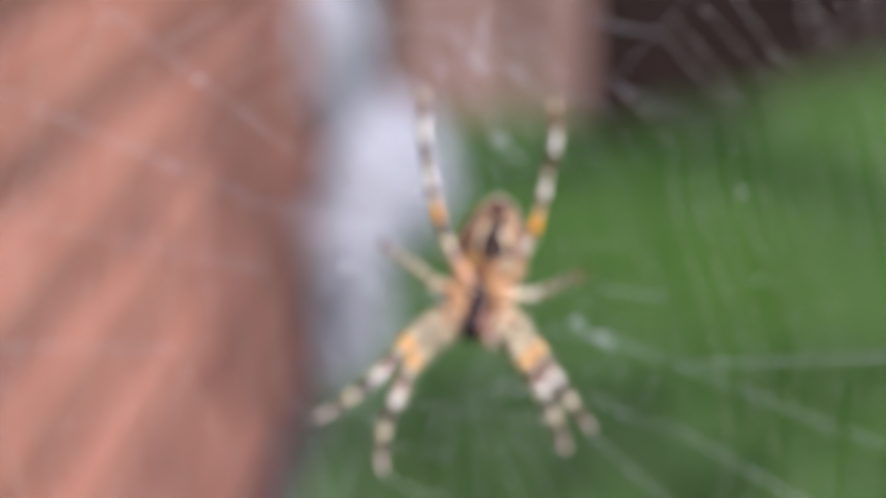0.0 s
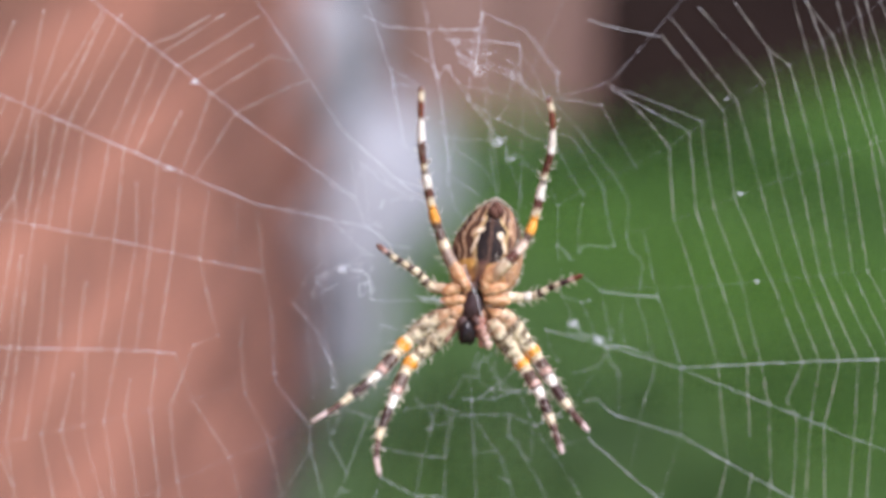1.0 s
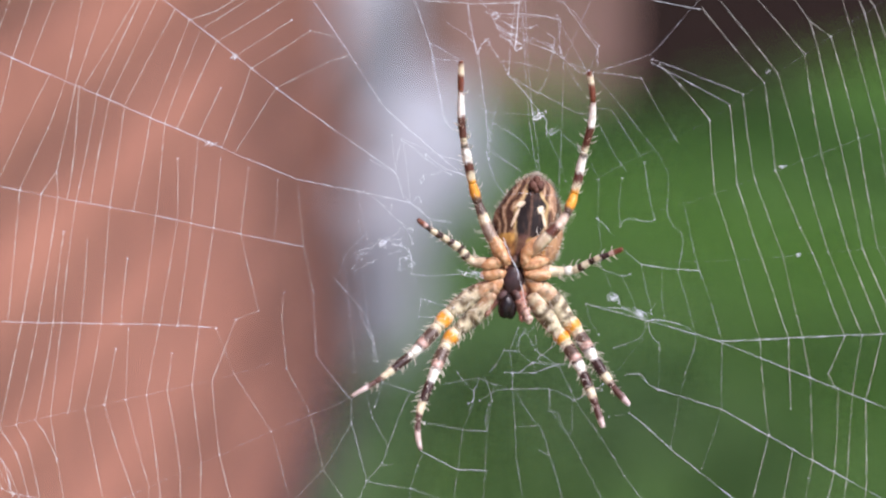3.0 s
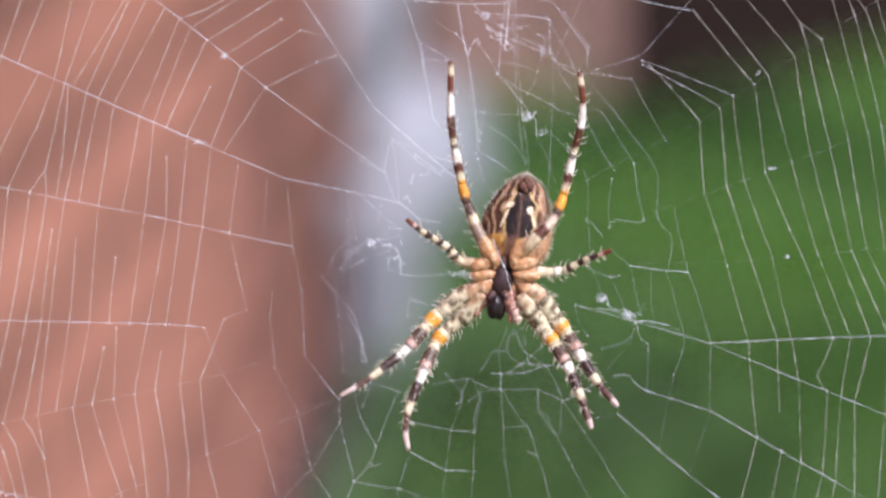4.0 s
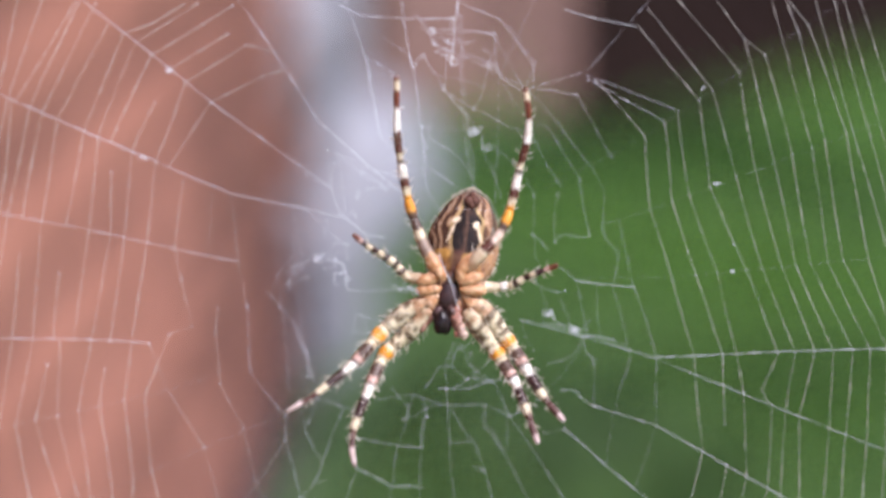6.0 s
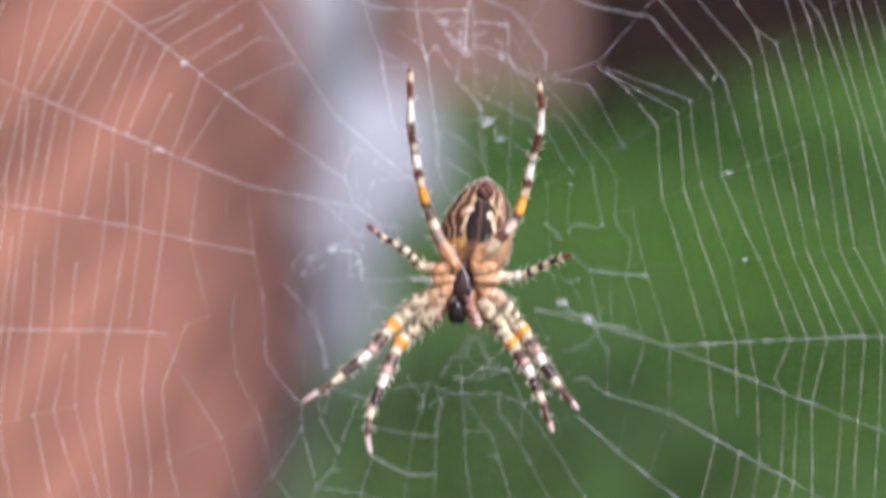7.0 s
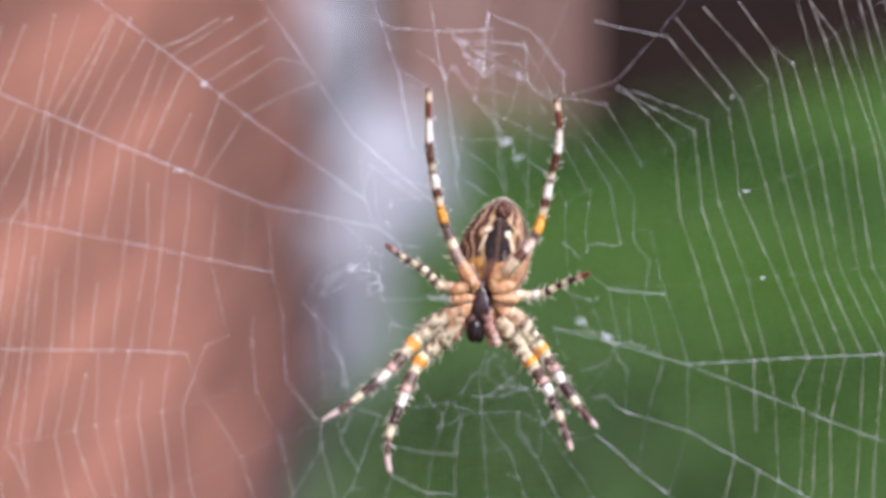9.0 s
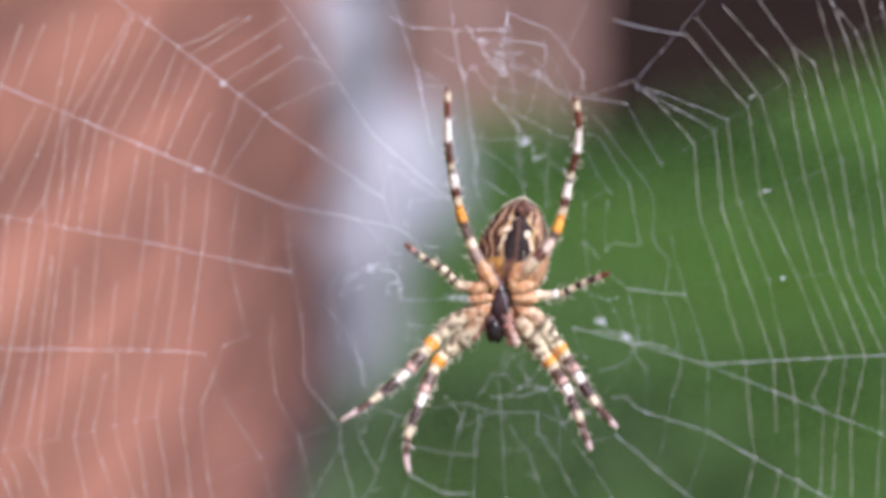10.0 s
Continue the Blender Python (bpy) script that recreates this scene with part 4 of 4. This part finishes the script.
def abdomen_colour(x, y, side):
    n1 = noise.noise(Vector((x / 22, y / 40, 2.0)))
    n2 = noise.noise(Vector((x / 7, y / 16, 5.0)))
    n3 = noise.noise(Vector((x / 4.0, y / 4.0, 9.0)))
    mid = 955 + 0.12 * (345 - y)
    off = x - mid
    t = min(max((y - 286) / 170, 0.0), 1.0)
    wide = 14 + 56 * math.sin(math.pi * (t * 0.85 + 0.06)) ** 0.8
    q = off / wide
    # brown and cream streaks that run to the tip
    streak = math.sin(abs(q) * 17 + n1 * 7.0 + n2 * 2.2)
    c = blend((0.40, 0.235, 0.13), (0.075, 0.035, 0.022), 0.5 + 0.62 * streak + n3 * 0.35)
    c = blend(c, (0.70, 0.54, 0.38), soft(abs(streak + 0.93) - 0.08 + n3 * 0.16, 0.12) * 0.6)
    if q > 0.5:
        c = blend(c, (0.72, 0.42, 0.26), min((q - 0.45) * 1.8, 0.7))
    if y > 388:
        c = blend(c, blend((0.52, 0.26, 0.08), (0.13, 0.055, 0.03), 0.35 + n2 * 1.3 + n3 * 0.5), min((y - 388) / 18, 0.85) * (1.0 if abs(off) < 34 else 0.4))
    # dark belly band with a paler middle line
    half = 10 + 15 * min(max((y - 318) / 26, 0), 1) - 8 * max((y - 380) / 30, 0) + n1 * 4
    if 304 < y < 430:
        c = blend(c, (0.62, 0.43, 0.19), soft(abs(off) - half - 5 + n2 * 3, 4) * (0.8 if y < 385 else 0.45))
        dark = blend((0.016, 0.010, 0.009), (0.16, 0.085, 0.055), soft(abs(off + 1 + n1 * 3) - 2.2 + n3 * 2.5, 3) * 0.75)
        dark = blend(dark, (0.09, 0.045, 0.03), max(n2, 0) * 0.8)
        c = blend(c, dark, soft(abs(off) - half + n2 * 3.5, 3) * soft(y - 403, 10))
    if y > 392:
        c = blend(c, (0.14, 0.065, 0.05), soft(abs(x - 934 - 0.15 * (425 - y)) - 10 + n2 * 5, 7) * min((y - 392) / 8, 0.9))
        for cx, cy, rx, ry in ((908, 400, 16, 10), (959, 412, 13, 10)):
            c = blend(c, (0.68, 0.38, 0.10), soft(math.hypot((x - cx) / rx, (y - cy) / ry) - 1 + n2 * 0.6, 0.5) * 0.85)
    for cx, cy, rx, ry, lean in ((935, 340, 7, 6, 0.5), (926, 362, 2.6, 17, 0.45), (971, 351, 6, 7, -0.1), (977, 371, 2.6, 13, -0.2)):
        dx, dy = (x - cx) + lean * (y - cy), y - cy
        c = blend(c, (0.84, 0.68, 0.48), soft(math.hypot(dx / rx, dy / ry) - 1 + n3 * 0.35, 0.35))
    c = blend(c, (0.035, 0.016, 0.014), soft(math.hypot((x - 964) / 12, (y - 307) / 14) - 1 + n2 * 0.5, 0.5) * 0.9)
    c = blend(c, (0.15, 0.07, 0.05), soft(math.hypot((x - 968) / 24, (y - 298) / 15) - 1 + n2, 0.6) * 0.55)
    return c


abdomen = ellipsoid("abdomen", (951, 377, 3.8), (2.82, 2.8, 3.98), 11, abdomen_colour, rings=170, sides=200, lump=0.03, egg=0.20, material=M_BELLY,
                    label="brown streaked belly with a dark band and cream marks")
for dx, dy, r in ((-6, 0, 0.30), (6, 1, 0.30), (0, -9, 0.26), (0, 8, 0.24)):
    ellipsoid("spinneret", (964 + dx, 306 + dy, 1.95), (r * 1.15, r * 1.2, r * 1.4), 0, (0.17, 0.082, 0.06), abdomen, 12, 14, 0.12, material=M_BELLY)
ellipsoid("epigyne", (932, 424, 1.5), (0.24, 0.25, 0.48), 6, (0.20, 0.09, 0.07), abdomen, 14, 16, 0.15)


def body_colour(x, y, side):
    n = noise.noise(Vector((x / 9, y / 9, 1.0)))
    return blend((0.56, 0.31, 0.17), (0.30, 0.15, 0.08), 0.4 + n)


ellipsoid("carapace", (925, 478, 3.3), (2.15, 1.5, 2.35), 4, body_colour, rings=40, sides=48, lump=0.05)
ellipsoid("sternum", (922, 476, 1.85), (0.86, 0.45, 1.2), 6, (0.055, 0.026, 0.024), rings=30, sides=36, lump=0.06,
          label="dark brown shield-shaped breastplate")
ellipsoid("pedicel", (928, 440, 1.9), (0.45, 0.5, 0.75), 6, (0.20, 0.11, 0.08), rings=16, sides=20, lump=0.1)
ellipsoid("jaw", (909, 522, 1.5), (0.62, 0.62, 1.02), 10, (0.02, 0.012, 0.01), None, 30, 34, 0.06, material=M_BLACK, label="glossy black jaw")
ellipsoid("jaw", (916, 525, 1.60), (0.52, 0.56, 0.95), -4, (0.02, 0.012, 0.01), None, 30, 34, 0.06, material=M_BLACK, label="glossy black jaw")
ellipsoid("mouthpart", (903, 504, 1.4), (0.34, 0.35, 0.46), 40, (0.10, 0.055, 0.05), None, 18, 22, 0.12)
ellipsoid("mouthpart", (928, 504, 1.4), (0.34, 0.35, 0.46), -30, (0.14, 0.075, 0.065), None, 18, 22, 0.12)

ellipsoid("mouthpart", (935, 519, 1.5), (0.40, 0.4, 0.72), -22, (0.42, 0.185, 0.125), None, 20, 24, 0.14)
ellipsoid("mouthpart", (894, 513, 1.8), (0.30, 0.35, 0.55), 35, (0.30, 0.14, 0.10), None, 18, 22, 0.12)


def hip_colour(x, y, side):
    n = noise.noise(Vector((x / 10, y / 10, 4.0)))
    m = noise.noise(Vector((x / 4.5, y / 4.5, 8.0)))
    return blend(blend((0.56, 0.268, 0.112), (0.77, 0.49, 0.275), 0.45 + n * 1.5), (0.30, 0.135, 0.07), max(0.0, m + 0.02) * 1.0)


for x, y, a, b, t, d in ((894, 418, 0.54, 1.22, -27, 1.40), (905, 435, 0.42, 0.78, -35, 1.3), (889, 446, 0.50, 1.14, 70, 1.55), (888, 466, 0.50, 1.16, 85, 1.8),
                         (887, 488, 0.56, 1.38, 54, 2.0), (955, 418, 0.54, 1.24, 41, 1.05), (946, 435, 0.42, 0.82, 25, 1.2), (961, 446, 0.50, 1.14, 73, 1.35),
                         (964, 466, 0.48, 1.16, -84, 1.55), (964, 488, 0.56, 1.38, -44, 2.0)):
    ellipsoid("coxa", (x, y, d), (a * 1.03, 0.52, b * 0.95), t, hip_colour, None, 30, 34, 0.09, egg=0.10)


FRONT = ((0.10, TAN), (0.145, OLIVE), (0.17, CREAM), (0.225, OLIVE), (0.26, CREAM), (0.285, OLIVE), (0.32, CREAM), (0.375, ORANGE), (0.42, CREAM),
         (0.50, GREYBROWN), (0.535, PINK), (0.55, DARK), (0.62, WHITE), (0.735, DARK), (0.80, CREAM), (0.89, (0.15, 0.075, 0.062)), (0.985, (0.74, 0.58, 0.54)), (1.0, GREYBROWN))
FRONT_DARK = FRONT[:-3] + ((0.935, (0.13, 0.062, 0.05)), (1.0, (0.66, 0.50, 0.47)))
REDBROWN, GREYPINK = (0.125, 0.042, 0.026), (0.34, 0.24, 0.18)
REAR = ((0.325, GREYBROWN), (0.415, ORANGE), (0.45, CREAM), (0.50, REDBROWN), (0.575, WHITE), (0.593, DARK),
        (0.625, CREAM), (0.73, REDBROWN), (0.84, WHITE), (0.925, RUST), (0.968, CREAM), (1.0, RUST))
REAR_GREY = ((0.07, TAN), (0.10, PALE), (0.185, GREYPINK), (0.235, CREAM)) + REAR
REAR_BROWN = ((0.09, TAN), (0.14, PALE), (0.155, CREAM), (0.215, REDBROWN), (0.285, (0.64, 0.48, 0.37))) + REAR
SHORT = ((0.12, TAN), (0.24, PALE), (0.32, CREAM), (0.37, GREYBROWN), (0.42, CREAM), (0.47, DARK), (0.54, CREAM), (0.60, DARK), (0.68, CREAM), (0.76, DARK),
         (0.82, CREAM), (0.88, DARK), (0.91, PINK), (1.0, RUST))
# right leg's bands; cream and white near the base include a painted highlight
SHORT_LIT = ((0.12, TAN), (0.30, CREAM), (0.38, WHITE), (0.46, CREAM), (0.52, DARK), (0.60, CREAM), (0.67, DARK), (0.74, CREAM), (0.84, DARK), (0.90, PINK), (1.0, RUST))
SEGMENTS = (("femur", 0.0, 0.30), ("patella", 0.30, 0.40), ("tibia", 0.40, 0.61), ("metatarsus", 0.61, 0.85), ("tarsus", 0.85, 1.0))


def build_leg(joints, bands, r_base, r_tip, seed, spines=70, label=""):
    """One leg from hip to claw: five segments, colour in bands, stiff pale bristles."""
    rng = random.Random(seed)
    leg = new("leg")
    leg.parent = spider
    if label:
        tagged(leg, label)
    path = smooth_path([u(*j) for j in joints], 16)
    cum = [0.0]
    for a, b in zip(path, path[1:]):
        cum.append(cum[-1] + (b - a).length)
    total = cum[-1]

    def at(s):
        s *= total
        for i in range(1, len(cum)):
            if cum[i] >= s:
                t = (s - cum[i - 1]) / max(cum[i] - cum[i - 1], 1e-9)
                return path[i - 1] + (path[i] - path[i - 1]) * t
        return path[-1]

    def radius(s, lo, hi):
        base = r_base + (r_tip - r_base) * (max(s - 0.15, 0) / 0.85) ** 0.85
        q = (s - lo) / (hi - lo)
        swell = 0.86 + 0.26 * math.sin(math.pi * min(max(q, 0), 1)) ** 0.7
        return base * swell * PX * MM

    def colour(s, p):
        q = s + 0.012 * noise.noise(p * 4500) + 0.006 * noise.noise(p * 9000 + Vector((3, 3, 3)))
        prev = bands[0][1]
        for i, (end, c) in enumerate(bands):
            if q < end or i == len(bands) - 1:
                start = bands[i - 1][0] if i else 0
                c = blend(prev, c, (q - start) / 0.012)
                w = noise.noise(p * 3200)
                w2 = noise.noise(p * 6500 + Vector((7, 1, 2)))
                if bands[0] is FRONT[0] and s < 0.31:
                    c = blend(c, (0.15, 0.10, 0.055), max(0.0, noise.noise(p * 2600 + Vector((7, 1, 2)))) * 1.9)
                    c = blend(c, (0.84, 0.73, 0.50), max(0.0, noise.noise(p * 1700) + 0.04) * 2.4)
                else:
                    k = 0.3 if c[0] > 0.6 else 1.0
                    c = blend(c, tuple(v * 0.4 for v in c), (max(0.0, w) * 0.7 + max(0.0, w2) * 0.5) * k)
                return c
            prev = c

    for name, lo, hi in SEGMENTS:
        n = max(8, int(90 * (hi - lo)))
        verts, faces = [], []
        ss = [lo + (hi - lo) * i / n for i in range(n + 1)]
        tube([at(s) for s in ss], [radius(s, lo, hi) for s in ss], 14, verts, faces)
        ob = mesh_object(name, verts, faces, M_SPIDER, leg)
        pigment(ob, [colour(ss[i // 14], verts[i]) for i in range(len(verts))])
    verts, faces = [], []
    for _ in range(spines):
        s = rng.choice((rng.uniform(0.04, 0.35), rng.uniform(0.04, 0.35), rng.uniform(0.36, 0.9), rng.uniform(0.4, 0.75)))
        p, d = at(s), (at(min(s + 0.02, 1)) - at(max(s - 0.02, 0))).normalized()
        a = d.orthogonal().normalized()
        w = rng.uniform(0, math.tau)
        out = a * math.cos(w) + d.cross(a) * math.sin(w)
        big = rng.random() < (0.12 if s < 0.36 else 0.36)
        length = (rng.uniform(12, 20) if big else rng.uniform(6, 12)) * PX * MM * (1.15 - 0.5 * s)
        r = radius(s, s - 0.1, s + 0.1)
        root = p + out * r * 0.8
        mid = root + (out * 0.85 + d * 0.35) * length * 0.55 * 1.2
        tip = mid + (out * 0.55 + d * 0.7) * length * 0.5
        tk = (0.85 if big else 0.34) * PX * MM
        tube([root, mid, tip], [tk, tk * 0.7, tk * 0.15], 4, verts, faces)
    tagged(mesh_object("bristles", verts, faces, M_BRISTLE, leg), kind="stuff")


build_leg([(908, 436, 1.6), (886, 404, 1.5), (875, 382, 1.7), (867, 360, 1.8), (857, 333, 1.8), (848, 303, 1.6), (840, 265, 1.2), (832, 225, 0.8), (828, 188, 0.5),
           (827, 140, 0.2), (827, 88, 0.0)], REAR_GREY, 9.8, 4.6, 101, 170)
build_leg([(944, 438, 1.4), (968, 412, 0.75), (994, 386, 0.7), (1011, 367, 0.9), (1026, 335, 1.1), (1036, 300, 1.2), (1044, 262, 1.1), (1052, 228, 0.8), (1060, 195, 0.5),
           (1061, 150, 0.2), (1054, 105, 0.0)], REAR_BROWN, 9.8, 4.6, 102, 170)
build_leg([(895, 447, 1.9), (850, 443, 2.0), (826, 420, 1.6), (800, 403, 1.0), (775, 388, 0.4), (751, 369, 0.0)], SHORT, 9.5, 4.0, 103, 110)
build_leg([(965, 458, 1.9), (1000, 461, 2.0), (1035, 457, 1.6), (1058, 444, 1.0), (1086, 432, 0.4), (1114, 421, 0.0)], SHORT_LIT, 9.5, 4.0, 104, 110)
build_leg([(895, 488, 2.0), (850, 507, 2.6), (808, 538, 2.6), (775, 575, 1.9), (745, 606, 1.3), (715, 630, 0.8), (690, 649, 0.4), (660, 668, 0.1), (634, 683, 0.0)],
          FRONT, 17.0, 3.0, 105, 300)
build_leg([(892, 500, 2.0), (850, 545, 2.8), (812, 580, 2.8), (795, 610, 2.2), (780, 645, 1.5), (768, 675, 1.0), (757, 705, 0.6), (752, 745, 0.2), (758, 778, 0.0)],
          FRONT, 16.5, 3.6, 106, 300)
build_leg([(968, 488, 2.0), (1005, 526, 2.6), (1040, 572, 2.6), (1060, 605, 1.9), (1085, 645, 1.2), (1105, 672, 0.6), (1126, 696, 0.0)], FRONT_DARK, 17.5, 4.6, 107, 290)
build_leg([(955, 500, 2.0), (992, 555, 2.4), (1016, 587, 2.4), (1036, 620, 1.7), (1052, 655, 1.1), (1066, 692, 0.5), (1080, 736, 0.0)], FRONT_DARK, 16.0, 4.8, 108, 280)


def build_palp(joints, cols, r0, r1):
    path = smooth_path([u(*j) for j in joints], 10)
    verts, faces = [], []
    n = len(path)
    tube(path, [(r0 + (r1 - r0) * i / (n - 1)) * (0.92 + 0.2 * math.sin(i * 0.85)) * min(1, 0.35 + 0.25 * (n - 1 - i)) * PX * MM for i in range(n)], 12, verts, faces)
    ob = mesh_object("palp", verts, faces, M_SPIDER, spider)
    pigment(ob, [blend(blend(cols[0], cols[1], (i // 12) / n * 1.3 - 0.2), (0.16, 0.06, 0.045), max(0.0, noise.noise(verts[i] * 4200) + 0.1) * 1.8) for i in range(len(verts))])


build_palp([(935, 500, 1.7), (938, 520, 1.4), (946, 538, 1.1), (951, 554, 0.9)], ((0.44, 0.18, 0.12), (0.78, 0.62, 0.50)), 10.5, 8)
build_palp([(928, 505, 1.9), (934, 530, 1.5), (938, 552, 1.2)], ((0.45, 0.16, 0.10), (0.55, 0.25, 0.17)), 7, 4)
build_palp([(903, 505, 1.8), (886, 523, 1.9), (872, 543, 2.0)], ((0.40, 0.17, 0.12), (0.42, 0.24, 0.17)), 7, 4)


def abdomen_fuzz():
    rng = random.Random(55)
    verts, faces = [], []
    c = u(950, 372, 3.9)
    co = [v.co.copy() for v in abdomen.data.vertices]
    for _ in range(1900):
        p = rng.choice(co)
        d = (p - c).normalized()
        if d.y < -0.45:
            continue
        q = (d + Vector((rng.gauss(0, 0.3), rng.gauss(0, 0.3), rng.gauss(0, 0.3) + 0.4))).normalized()
        tube([p - d * 0.00005, p + d * 0.0001 + q * 0.00012, p + d * 0.00012 + q * rng.uniform(0.0001, 0.00028)], [0.000014, 0.000011, 0.000004], 3, verts, faces)
    tagged(mesh_object("fuzz", verts, faces, M_BRISTLE, abdomen), kind="stuff")


abdomen_fuzz()
line((903, 402, -0.1), (912, 425, -0.1), (928, 458, 0.2), (937, 492, 0.4), (950, 545, 0.5), thick=0.043, bright=True)
line((905, 408, -0.05), (918, 440, 0.0), (926, 455, 0.2), thick=0.064, bright=True)

# ---------------------------------------------------------------- bricks, last
build_bricks(wall)


def motions():
    """The spider sits still in its web: both keep one pose from start to end."""
    walk(focus, [(t, pose(0, 0, 1.0, -20) @ pose(0, D + 0.001 * mm, 0)) for t, mm in FOCUS])
    for thing in (web, spider):
        walk(thing, [(0.0, web_pose()), (10.0, web_pose())])


motions()
